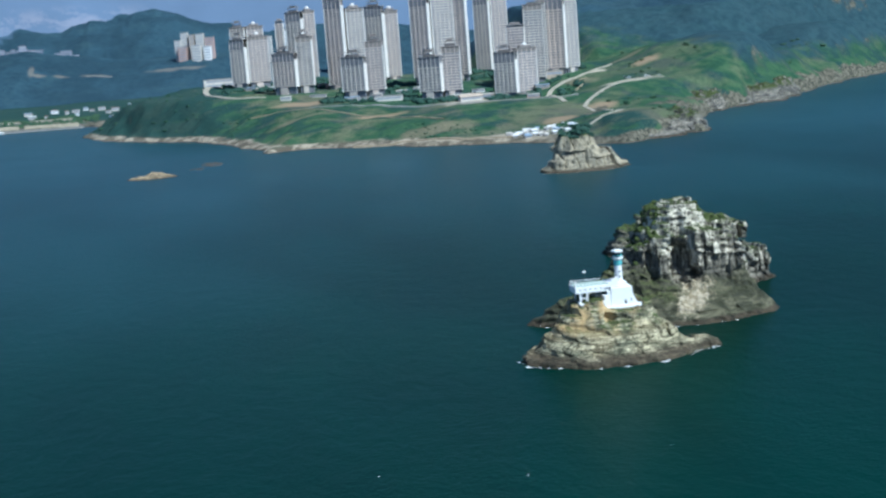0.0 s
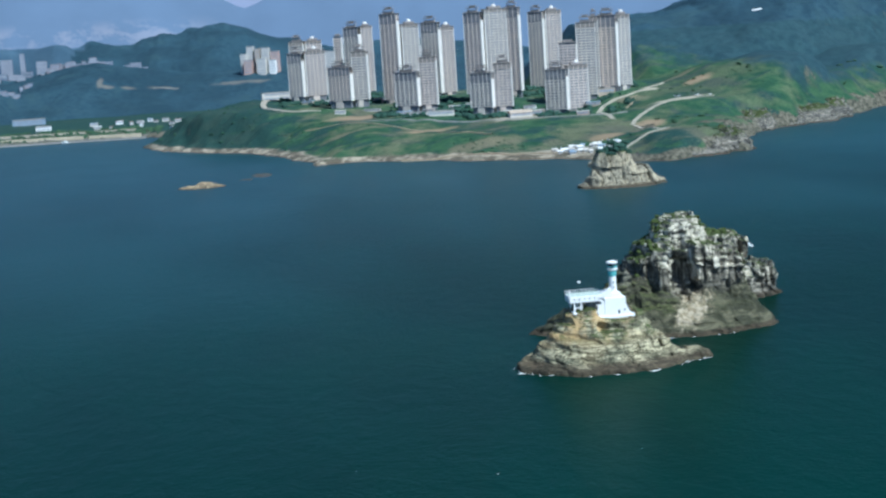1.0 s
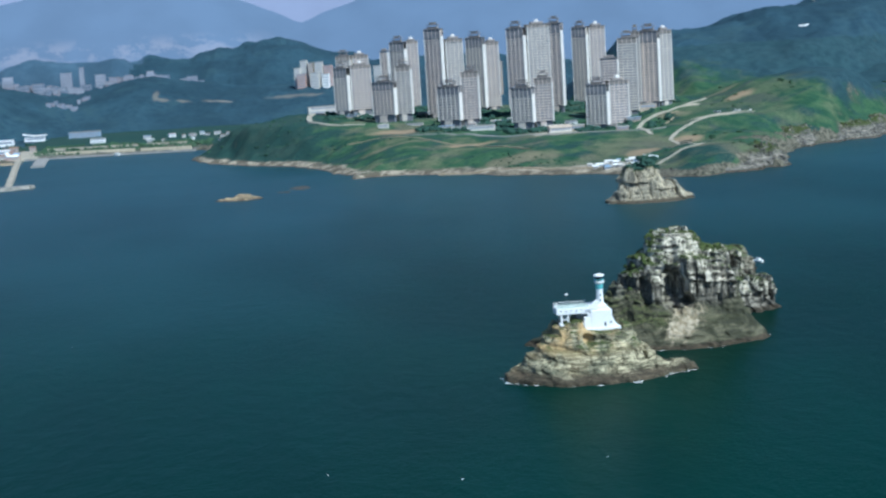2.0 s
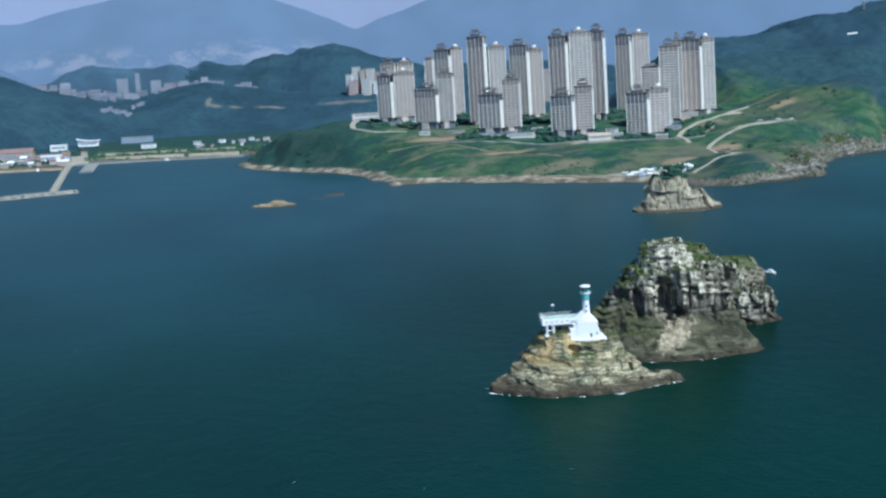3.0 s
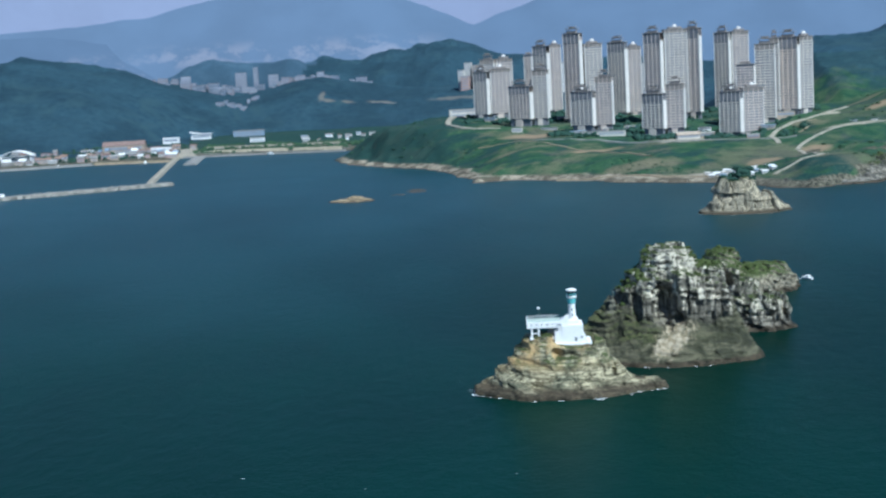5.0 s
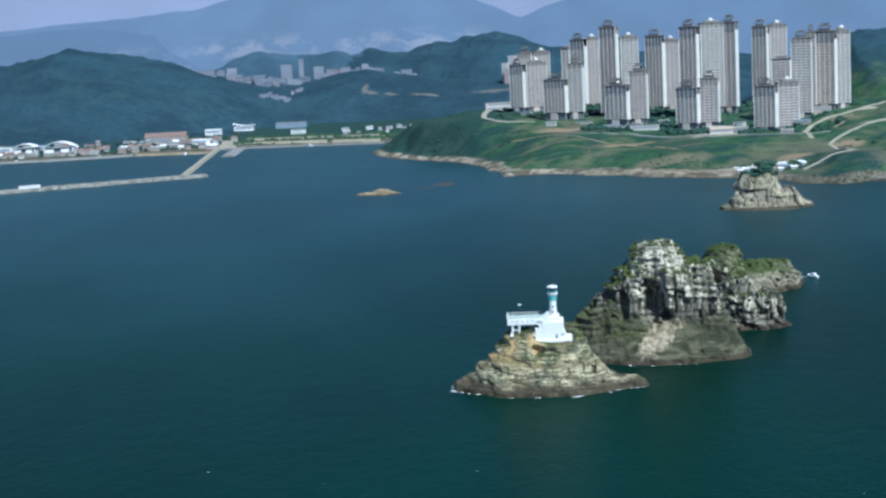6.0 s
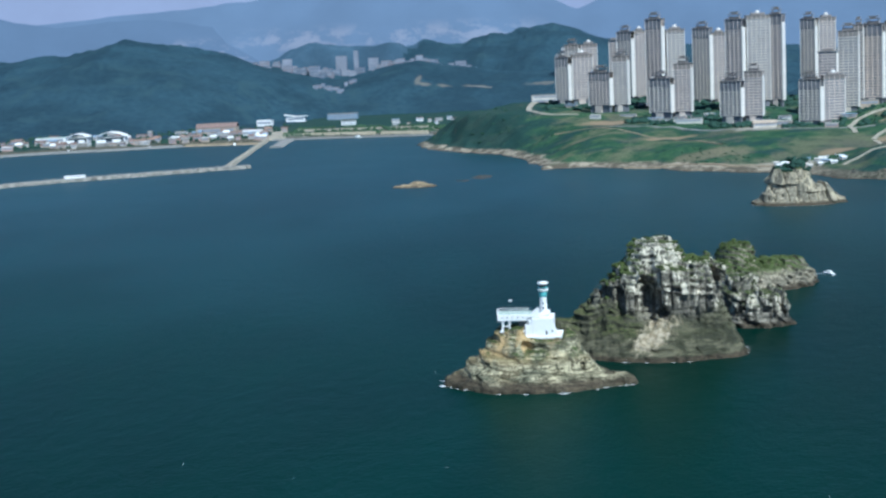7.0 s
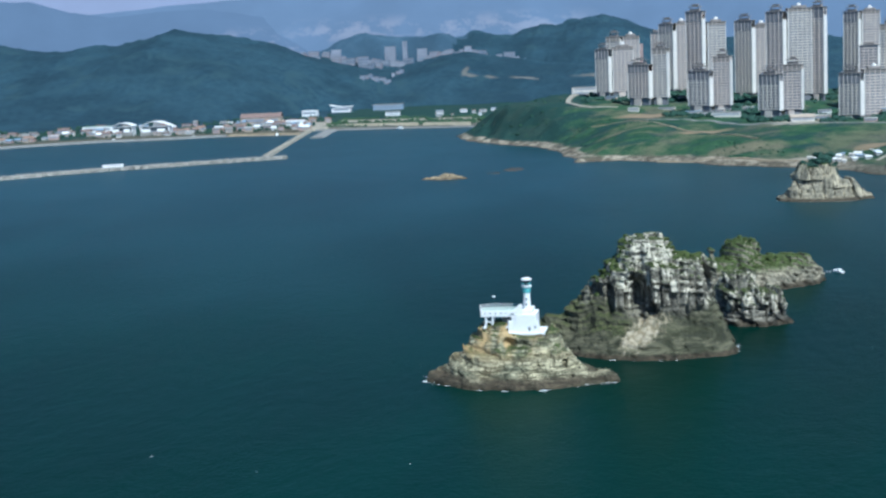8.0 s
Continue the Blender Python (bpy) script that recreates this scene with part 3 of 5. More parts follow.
# ---- the islets: solid rock carved from leaning frustums ----
def frustum(p, base, top, z0=-5.0, soft=1.5):
    """Distance to a leaning rock mass. base and top: centre x, y, radii x, y and, for the top, its height."""
    x, y, z = p
    bx, by, brx, bry = base
    tx, ty, trx, try_, tz = top
    s = np.clip((z - z0) / (tz - z0), 0, 1.25)
    rx, ry = np.maximum(brx + (trx - brx) * s, 0.6), np.maximum(bry + (try_ - bry) * s, 0.6)
    d = (np.hypot((x - bx - (tx - bx) * s) / rx, (y - by - (ty - by) * s) / ry) - 1) * np.minimum(rx, ry)
    return smooth_max(d * 0.85, z - tz, soft)


def smooth_max(a, b, k):
    h = np.clip(0.5 + 0.5 * (a - b) / k, 0, 1)
    return b + (a - b) * h + k * h * (1 - h)


def smooth_min(a, b, k):
    return -smooth_max(-a, -b, k)


def hollow(p, centre, radii):
    x, y, z = [(a - c) / r for a, c, r in zip(p, centre, radii)]
    return (np.sqrt(x * x + y * y + z * z) - 1) * min(radii)


def net_surface(name, field, origin, h):
    """A quad mesh on the zero surface of a field given on a regular grid (negative inside)."""
    nx, ny, nz = field.shape
    inside = field < 0
    core = tuple(slice(0, n - 1) for n in field.shape)
    corners = [(i, j, k) for i in (0, 1) for j in (0, 1) for k in (0, 1)]

    def at(c):
        return field[c[0]:nx - 1 + c[0], c[1]:ny - 1 + c[1], c[2]:nz - 1 + c[2]]

    count = np.zeros((nx - 1, ny - 1, nz - 1), np.int8)
    for c in corners:
        count += (at(c) < 0)
    cells = np.argwhere((count > 0) & (count < 8))
    number = np.full((nx - 1, ny - 1, nz - 1), -1, np.int64)
    number[tuple(cells.T)] = np.arange(len(cells))
    total, hits = np.zeros((len(cells), 3)), np.zeros(len(cells))
    for a in corners:
        for ax in range(3):
            if a[ax]:
                continue
            b = list(a)
            b[ax] = 1
            fa = field[tuple((cells + a).T)]
            fb = field[tuple((cells + b).T)]
            cross = (fa < 0) != (fb < 0)
            t = np.where(cross, fa / np.where(fa == fb, 1, fa - fb), 0)
            q = np.tile(np.array(a, float), (len(cells), 1))
            q[:, ax] += t
            total += np.where(cross[:, None], q, 0)
            hits += cross
    pts = np.array(origin) + h * (cells + total / hits[:, None])
    faces = []
    for ax in range(3):
        u, v = (ax + 1) % 3, (ax + 2) % 3
        lo = [slice(1, n - 1) for n in field.shape]
        hi = [slice(1, n - 1) for n in field.shape]
        lo[ax], hi[ax] = slice(0, field.shape[ax] - 1), slice(1, field.shape[ax])
        a, b = inside[tuple(lo)], inside[tuple(hi)]
        e = np.argwhere(a != b)
        off = np.array([1, 1, 1])
        off[ax] = 0
        first = a[tuple(e.T)]
        e = e + off
        du, dv = np.zeros(3, int), np.zeros(3, int)
        du[u], dv[v] = 1, 1
        quad = np.stack([number[tuple((e - du - dv).T)], number[tuple((e - dv).T)], number[tuple(e.T)], number[tuple((e - du).T)]], -1)
        quad = np.where(first[:, None], quad, quad[:, ::-1])
        faces.append(quad)
    faces = np.concatenate(faces)
    # keep the largest piece alone
    label = np.arange(len(pts))
    while True:
        low = label[faces].min(1)
        fresh = label.copy()
        np.minimum.at(fresh, faces.reshape(-1), np.repeat(low, 4))
        fresh = fresh[fresh]
        if (fresh == label).all():
            break
        label = fresh
    main = np.bincount(label).argmax()
    faces = faces[label[faces[:, 0]] == main]
    used = np.unique(faces)
    back = np.zeros(len(pts), np.int64)
    back[used] = np.arange(len(used))
    me = bpy.data.meshes.new(name)
    me.from_pydata(pts[used].tolist(), [], back[faces].tolist())
    me.update()
    return me


def islet(name, label, span, step, masses, material, seed, hollows=(), join=2.0, lumps=2.2, clefts=1.2, ledges=0.7, dip=(0.25, 0.1), flat=None, blocks=1.0, grain=6.0, columns=None, steps=0.0, bed_size=3.4, category="islet"):
    """One rock: its masses joined, hollows cut out, then broken by lumps, upright clefts and dipping ledges."""
    x0, x1, y0, y1, ztop = span
    ax = [np.arange(a, b + step, step) for a, b in ((x0, x1), (y0, y1), (-3.5, ztop))]
    p = np.meshgrid(*ax, indexing="ij")
    f = None
    for base, top, *from_z in masses:
        d = frustum(p, base, top, *from_z)
        f = d if f is None else smooth_min(f, d, join)
    near = np.abs(f) < 7
    x, y, z = [a[near] for a in p]
    n = lumps * fbm(x / 12, y / 12, z / 10, 3, seed)
    n = n - clefts * np.clip(fbm(x / grain, y / grain, z / 26, 3, seed + 3, True) - 0.15, -0.4, 0.6) * sstep(3, 10, z)
    n = n + 0.17 * lumps * (0.4 + 0.6 * blocks) * fbm(x / 3.2, y / 3.2, z / 2.8, 3, seed + 5, True)
    warp = 3.0 * fbm(x / 14, y / 14, z / 14, 3, seed + 9)
    bed = (z + dip[0] * x + dip[1] * y + warp) / 3.4
    tread = ledges * (0.35 + 0.65 * sstep(-0.2, 0.4, fbm(x / 16, y / 16, z / 10, 2, seed + 13)))
    n = n + tread * (np.abs(bed - np.floor(bed) - 0.5) * 3 - 0.75)
    if steps:
        # thick beds with level treads, each bed broken into slabs of its own reach
        course = (z + dip[0] * x + dip[1] * y + warp) / bed_size
        course = course + 0.38 * vnoise(course * 0.9, x / 30, y / 30, seed + 51)
        slab = np.floor(course).astype(np.int64)
        fade = 0.25 + 0.75 * sstep(-0.25, 0.25, fbm(x / 13, y / 13, z / 9, 2, seed + 35))
        n = n + steps * fade * (0.5 - (course - slab)) * sstep(1.0, 3.0, z)
        along = x + 0.4 * y + 3.0 * fbm(x / 9, y / 9, z / 9, 2, seed + 33)
        n = n + 0.9 * steps * (_hash(np.floor(along / 7.0).astype(np.int64), slab, 0 * slab, seed + 2) - 0.5)
    if columns:
        # upright pillars with sharp arrises
        low, wide, deep = columns
        across = x + 0.35 * y + 2.2 * fbm(x / 10, y / 10, z / 24, 2, seed + 41)
        pillar = np.floor(across / wide).astype(np.int64)
        tier = np.floor((z + 5 * _hash(pillar, 0 * pillar, 0 * pillar, seed + 4)) / 11.0).astype(np.int64)
        if low > 10:
            low = low + 5.0 * vnoise(across / 11.0, 0 * y, 0 * z, seed + 61) + 6.0 * sstep(42, 24, x) + 4.0 * sstep(64, 76, x)
        face = deep * (_hash(pillar, tier, 0 * pillar, seed + 6) - 0.5)
        split = np.abs(across / wide - pillar - 0.5) * 2
        n = n + (face + 0.45 * deep * sstep(0.80, 1.0, split)) * sstep(low - 3, low + 1, z) * (0.35 + 0.65 * sstep(44, 36, z))
    # broken blocks
    u, v = x + 0.6 * z + 2.5 * fbm(x / 8, y / 8, z / 8, 2, seed + 21), y + 0.3 * x + 2.5 * fbm(x / 8, y / 8, z / 8, 2, seed + 25)
    n = n + 1.15 * blocks * ledges * (2 * _hash(np.floor(u / 4.2).astype(np.int64), np.floor(v / 4.2).astype(np.int64), np.floor(bed * 0.7).astype(np.int64), seed) - 1)
    g = f.copy()
    g[near] += n
    for centre, radii in hollows:
        hole = hollow(p, centre, radii)
        hole[near] += 0.6 * n
        g = smooth_max(g, -hole, 0.8)
    if flat is not None:
        cx, cy, rx, ry, level = flat
        pad = np.maximum(np.abs(p[0] - cx) - rx, np.abs(p[1] - cy) - ry)
        g = np.where(pad < 0, np.maximum(g, p[2] - level), g)
        g = np.minimum(g, np.maximum(np.maximum(pad + 0.5, p[2] - level), level - 4.0 - p[2]))
    g[:, :, -1] = np.maximum(g[:, :, -1], 0.1)
    for k in (0, -1):
        g[k], g[:, k] = np.maximum(g[k], 0.1), np.maximum(g[:, k], 0.1)
    me = net_surface(name, g, (x0, y0, -3.5), step)
    me.materials.append(material)
    return tagged(new(name, me), label, category, kind="structure")


LIGHT_ROCK = islet("lighthouse_islet_rock", "tawny stepped sea rock carrying the lighthouse, dark tide band", (-60, 50, -42, 34, 24), 0.62,
      [((-6, -3, 41, 28), (-6, -3, 37, 24, 2.0)), ((-8, -1, 35, 26), (-6, 4, 17, 9.5, 20.3)), ((-22, 1, 22, 18), (-18, 3, 8, 7, 15.5)), ((-14, 2, 15, 14), (-13.5, 3.2, 8.0, 8.0, 23.0)), ((8, -6, 27, 19), (6, -3, 13, 9, 12.5)),
       ((25, -10, 18, 9), (24, -9, 13, 5, 3.4)), ((-34, 4, 14, 12), (-31, 4, 8, 6, 4.5)), ((-10, -10, 27, 18), (-8, -7, 17, 9, 11.0))],
      ROCK_LIGHT, 101, hollows=[((-7.0, -8.0, 16.2), (3.2, 4.4, 3.0)), ((-1.5, -8.0, 16.0), (4.0, 3.0, 2.0)), ((17.0, -10.5, 9.0), (1.2, 6.0, 4.0))],
      lumps=1.5, clefts=0.6, ledges=0.5, dip=(0.16, -0.10), flat=(0.0, 3.5, 9.0, 8.0, 19.8), blocks=0.5, steps=1.5, bed_size=3.6)
GREAT_ROCK = islet("great_cliff_islet_rock", "steep grey cliff islet streaked white with bird lime", (-44, 114, 16, 112, 60), 0.72,
      [((50, 62, 45, 39), (50, 68, 33, 17, 18), -5.0, 3.0), ((55, 68, 31, 20), (54, 68, 26, 17, 38.5), -5.0, 3.0), ((51, 66, 22, 15), (51.5, 67, 8.0, 6.5, 53.5), 31.0, 5.0),
       ((24, 70, 33, 20), (42, 69, 5.0, 7, 43), -5.0, 4.0), ((-2, 68, 30, 17), (8, 69, 8, 5, 14)), ((76, 50, 22, 22), (76, 58, 9, 8, 10)), ((71, 66, 14, 16), (68.5, 67, 7.5, 12, 42.0), 10.0, 2.0)],
      ROCK_GUANO, 202, hollows=[((46.8, 48.5, 25.5), (6.0, 15.5, 12.0)), ((52.5, 47.5, 19.5), (4.0, 10.0, 3.4)), ((33, 52, 27), (1.6, 6, 8))],
      lumps=2.0, clefts=2.0, ledges=0.7, dip=(0.1, 0.15), blocks=0.6, grain=8.0, columns=(19.0, 4.6, 4.4), steps=0.9, bed_size=4.2)
islet("side_rock", "low limed rock beside the great cliff islet", (72, 136, 94, 150, 32), 0.85,
      [((103, 122, 19, 16), (102, 122, 14, 11, 17)), ((96, 128, 16, 16), (95, 128, 9, 9, 24)), ((106, 121, 19, 16), (105, 121, 13, 10, 4))],
      ROCK_SIDE, 303, lumps=1.2, clefts=1.0, ledges=0.8, columns=(3.0, 4.0, 2.6), steps=1.2, bed_size=4.0)
islet("rear_islet_rock", "grass-topped grey islet with a lone stone pinnacle", (52, 172, 192, 280, 34), 0.95,
      [((104, 236, 40, 24), (102, 236, 28, 13, 12)), ((101, 236, 22, 18), (101, 236, 8, 8, 26.5)), ((84, 224, 3.6, 3.6), (84, 224, 1.2, 1.2, 25)),
       ((86, 229, 20, 16), (87, 230, 12, 8, 16)), ((126, 244, 24, 17), (127, 245, 14, 9, 16.5)), ((140, 250, 15, 10), (139, 250, 8, 5, 8))],
      ROCK_GREEN, 404, lumps=1.4, clefts=0.8, ledges=0.7, steps=0.9)
PINE_ROCK = islet("pine_islet_rock", "steep buff rock islet with dark scrub on top", (140, 240, 656, 728, 44), 0.95,
      [((189, 690, 45, 28), (189, 691, 38, 22, 1.8)), ((185, 695, 30, 23), (187, 697, 15, 10, 30)), ((188, 697, 20, 14), (189, 698, 8, 6, 34), 8.0), ((209, 693, 25, 18), (203, 695, 9, 8, 18)), ((169, 694, 18, 16), (174, 696, 8, 8, 18)), ((226, 692, 14, 10), (224, 693, 7, 5, 3.5))],
      ROCK_SOL, 505, lumps=2.2, clefts=2.2, ledges=0.08, dip=(0.3, 0.1), blocks=0.2, grain=12.0, columns=(3.0, 9.5, 4.6), steps=0.0)
# rocky points and broken cliffs of the eastern shore
islet("shore_cliff_rock", "grey slanting rock point below the green slope", (250, 448, 868, 1040, 32), 1.7,
      [((330, 935, 60, 40), (335, 950, 45, 22, 7)), ((382, 968, 44, 34), (380, 976, 26, 18, 17)), ((402, 972, 26, 34), (396, 982, 12, 16, 24)), ((292, 920, 36, 34), (300, 936, 24, 18, 5))],
      ROCK_SHORE, 808, lumps=2.4, clefts=3.0, ledges=1.2, dip=(-0.5, 0.2), grain=11.0, steps=2.2, bed_size=4.5, category="shore rock")
islet("shore_cliff_rock", "pale jagged cliffs along the eastern shore", (462, 720, 1150, 1400, 46), 2.4,
      [((515, 1236, 40, 46), (522, 1256, 22, 24, 24)), ((560, 1262, 46, 36), (566, 1284, 26, 18, 20)), ((620, 1296, 50, 38), (624, 1316, 30, 20, 20)), ((676, 1352, 40, 36), (676, 1368, 24, 18, 24))],
      ROCK_SHORE, 909, lumps=3.4, clefts=4.0, ledges=1.4, dip=(-0.3, 0.2), grain=14.0, steps=2.6, bed_size=6.0, category="shore rock")
islet("low_reef_rock", "low ochre reef just above the water", (-252, -158, 968, 1036, 9), 1.0,
      [((-203, 1001, 42, 24), (-200, 1002, 20, 10, 2.4)), ((-198, 1004, 24, 16), (-196, 1004, 6, 5, 6.0))], ROCK_REEF, 606, lumps=0.8, clefts=0.3, ledges=0.4, category="reef")
islet("awash_reef_rock", "dark reef barely awash", (-178, -90, 1036, 1150, 6), 1.2,
      [((-133, 1100, 22, 44), (-133, 1100, 12, 24, 0.5)), ((-152, 1058, 16, 14), (-152, 1058, 8, 8, 0.4))], ROCK_AWASH, 707, lumps=1.0, clefts=0.3, ledges=0.4, category="reef")


# ---- foam round the rocks ----
def foam(rock, count, seed, size=0.8):
    """Flecks of surf where the rock's seaward side meets the water, in loose runs."""
    rng = random.Random(seed)
    edge = [v.co for v in rock.data.vertices if abs(v.co.z) < 0.5]
    mid = sum(v.y for v in edge) / len(edge)
    cx = sum(v.x for v in edge) / len(edge)
    edge = [v for v in edge if v.y < mid + 4 and vnoise(np.array([v.x / 6]), np.array([v.y / 6]), 0, seed)[0] > -0.1]
    bm = bmesh.new()
    for v in rng.sample(edge, min(count, len(edge))):
        out = rng.uniform(0.1, 0.9)
        turn = math.atan2(v.y - mid, v.x - cx)
        x, y = v.x + out * math.cos(turn), v.y + out * math.sin(turn)
        r, n, long = size * rng.uniform(0.3, 1.0) ** 2 + 0.12, rng.randint(6, 9), rng.uniform(1.2, 3.0)
        bm.faces.new([bm.verts.new((x + r * long * rng.uniform(0.7, 1.1) * math.cos(6.283 * j / n), y + r * rng.uniform(0.5, 0.8) * math.sin(6.283 * j / n), 0.05 + 0.002 * rng.random())) for j in range(n)])
    tagged(part("shore_foam", bm, FOAM, None), "white flecks of surf along the waterline", "foam", kind="stuff")


foam(LIGHT_ROCK, 36, 5)
foam(GREAT_ROCK, 14, 6)
foam(PINE_ROCK, 10, 7, 1.0)


# ---- the lighthouse ----
def lighthouse():
    house = thing("lighthouse", "white lighthouse and keeper's building on the tawny rock", "lighthouse", at=(0, 1.0, 19.9))
    # two terraces, the landing one a storey-step higher
    part("terrace", boxes((-8.4, -5.2, -0.7, 8.0, 9.0, 0.35), bevel=0.08), WHITE, house, "white painted terrace slab")
    part("upper_terrace", boxes((-19.2, -5.0, 2.3, -8.404, 8.6, 3.05), bevel=0.08), WHITE, house, "white painted upper terrace slab")
    part("corner_parapet", boxes((7.2, -5.1, 0.354, 7.9, -4.5, 1.1)), WHITE, house)
    # main block in two tiers with a raking stair gable
    block = part("main_block", boxes((-5.2, -4.4, 0.354, 4.4, 8.2, 8.3), bevel=0.12), WHITE, house)
    part("upper_block", boxes((-5.0, -3.2, 8.304, 2.6, 7.2, 10.2), bevel=0.12), WHITE, house)
    bm = bmesh.new()
    pts = [(-7.3, 8.704), (-2.8, 12.9), (-1.7, 12.9), (-1.7, 8.704)]
    a = [bm.verts.new((x, -3.6, z)) for x, z in pts]
    b = [bm.verts.new((x, -3.204, z)) for x, z in pts]
    bm.faces.new(a[::-1])
    bm.faces.new(b)
    for k in range(4):
        bm.faces.new((a[k], a[(k + 1) % 4], b[(k + 1) % 4], b[k]))
    bmesh.ops.recalc_face_normals(bm, faces=bm.faces[:])
    part("stair_gable", bm, WHITE, house, "raking white gable wall")
    bm = bmesh.new()
    pts = [(4.404, 0.354), (6.6, 0.354), (4.404, 5.6)]
    a = [bm.verts.new((x, -4.3, z)) for x, z in pts]
    b = [bm.verts.new((x, -2.6, z)) for x, z in pts]
    bm.faces.new(a)
    bm.faces.new(b[::-1])
    for k in range(3):
        bm.faces.new((a[k], b[k], b[(k + 1) % 3], a[(k + 1) % 3]))
    bmesh.ops.recalc_face_normals(bm, faces=bm.faces[:])
    part("buttress", bm, WHITE, house)
    part("annex", boxes((-8.2, -4.2, 0.354, -5.204, 6.0, 5.4), bevel=0.1), WHITE, house, "low white annex beside the main block")
    part("annex_step", boxes((-6.6, -4.0, 5.404, -5.204, 5.0, 7.0), bevel=0.1), WHITE, house)
    for x, z, w, h in ((1.2, 1.0, 0.8, 1.7), (3.8, 2.2, 0.7, 0.8), (-3.0, 8.7, 0.7, 0.8)):
        y = -4.4 if z < 8 else -3.2
        win = part("window", boxes((x - w / 2, y - 0.04, z, x + w / 2, y + 0.1, z + h)), DARKGLASS, house)
        part("window_sill", boxes((x - w / 2 - 0.15, y - 0.14, z - 0.15, x + w / 2 + 0.15, y - 0.044, z)), WHITE, win)
    # long upper gallery on stilts
    wing = part("gallery_wing", boxes((-20.4, -3.0, 7.1, -5.204, 5.8, 10.0), bevel=0.1), WHITE, house, "long white gallery raised on stilts")
    for k in range(6):
        x = -18.6 + 2.3 * k
        part("window", boxes((x, -3.05, 8.5, x + 0.55, -2.9, 8.95)), DARKGLASS, wing)
    part("roof_deck", boxes((-19.9, -2.6, 10.004, -5.4, 5.4, 10.2)), GREENROOF, wing, "pale green roof deck")
    rail = bmesh.new()
    for y in (-2.9, 5.6):
        for k in range(9):
            box(rail, -20.3 + 1.6 * k, y - 0.05, 10.004, -20.2 + 1.6 * k, y + 0.05, 11.3)
        box(rail, -20.35, y - 0.07, 11.304, -5.4, y + 0.07, 11.42)
        box(rail, -20.35, y - 0.04, 10.7, -5.4, y + 0.04, 10.78)
    box(rail, -20.4, -2.8, 11.304, -20.28, 5.5, 11.42)
    part("railing", rail, WHITE, wing)
    for x in (-18.2, -15.2):
        for y in (-2.4, 5.0):
            part("column", boxes((x - 0.35, y - 0.35, 3.054, x + 0.4, y + 0.4, 7.1), bevel=0.05), WHITE, house)
    part("column_beam", boxes((-17.846, -2.6, 4.6, -15.554, -2.2, 5.0)), WHITE, house)
    part("undercroft_wall", boxes((-11.2, -0.6, 3.054, -8.404, 5.0, 7.1)), CONCRETE, house, "shaded grey wall under the gallery")
    part("end_post", boxes((-20.5, -3.1, 10.004, -20.0, -2.6, 12.6)), WHITE, wing)
    # the light tower
    tower = part("tower", lathe([(1.75, 10.204), (1.7, 11.0), (1.5, 15.5), (1.5, 17.2)], 20), WHITE, house, "tapered round white light tower")
    part("collar", lathe([(1.55, 17.2), (1.8, 17.6), (1.85, 19.2), (1.7, 19.6)], 20), TEAL, tower, "teal painted collar")
    part("gallery_ring", lathe([(1.7, 19.6), (2.35, 20.0), (2.4, 20.7), (1.4, 20.75)], 20), WHITE, tower)
    part("lantern_glass", lathe([(1.35, 20.754), (1.35, 22.9)], 16), DARKGLASS, tower, "glazed lantern room")
    part("lantern_roof", lathe([(1.4, 22.904), (2.4, 23.0), (2.4, 23.5), (1.2, 23.9), (0.2, 24.1)], 20), WHITE, tower)
    for k in range(10):
        a = 2 * math.pi * k / 10
        x, y = 2.2 * math.cos(a), 2.2 * math.sin(a)
        part("railing_post", boxes((x - 0.04, y - 0.04, 20.7, x + 0.04, y + 0.04, 21.4)), TEAL, tower)
    part("railing_ring", lathe([(2.14, 21.404), (2.24, 21.404), (2.24, 21.46), (2.14, 21.46)], 20), TEAL, tower)
    for z in (12.0, 14.2):
        part("window", boxes((-0.3, -1.95 + (z - 11.5) * 0.1, z, 0.3, -1.3, z + 0.8)), DARKGLASS, tower)
    return house


lighthouse()
mast = thing("roof_mast", "thin mast with a small white housing on the gallery roof", "mast", at=(-14.8, 2.5, 30.1))
part("pole", lathe([(0.07, 0), (0.05, 5.0)], 8), CONCRETE, mast)
part("instrument_box", boxes((-0.7, -0.4, 5.0, 0.7, 0.4, 5.6), bevel=0.1), WHITE, mast)


# ---- the apartment towers ----
SHARED = {}


def shared(kind, w, d, h, material):
    """One box mesh for all alike pieces, centred in x and y."""
    key = (kind, round(w, 1), round(d, 1), round(h, 1), material.name)
    if key not in SHARED:
        me = mesh_of(boxes((-key[1] / 2, -key[2] / 2, 0, key[1] / 2, key[2] / 2, key[3])), kind)
        me.materials.append(material)
        SHARED[key] = me
    return SHARED[key]


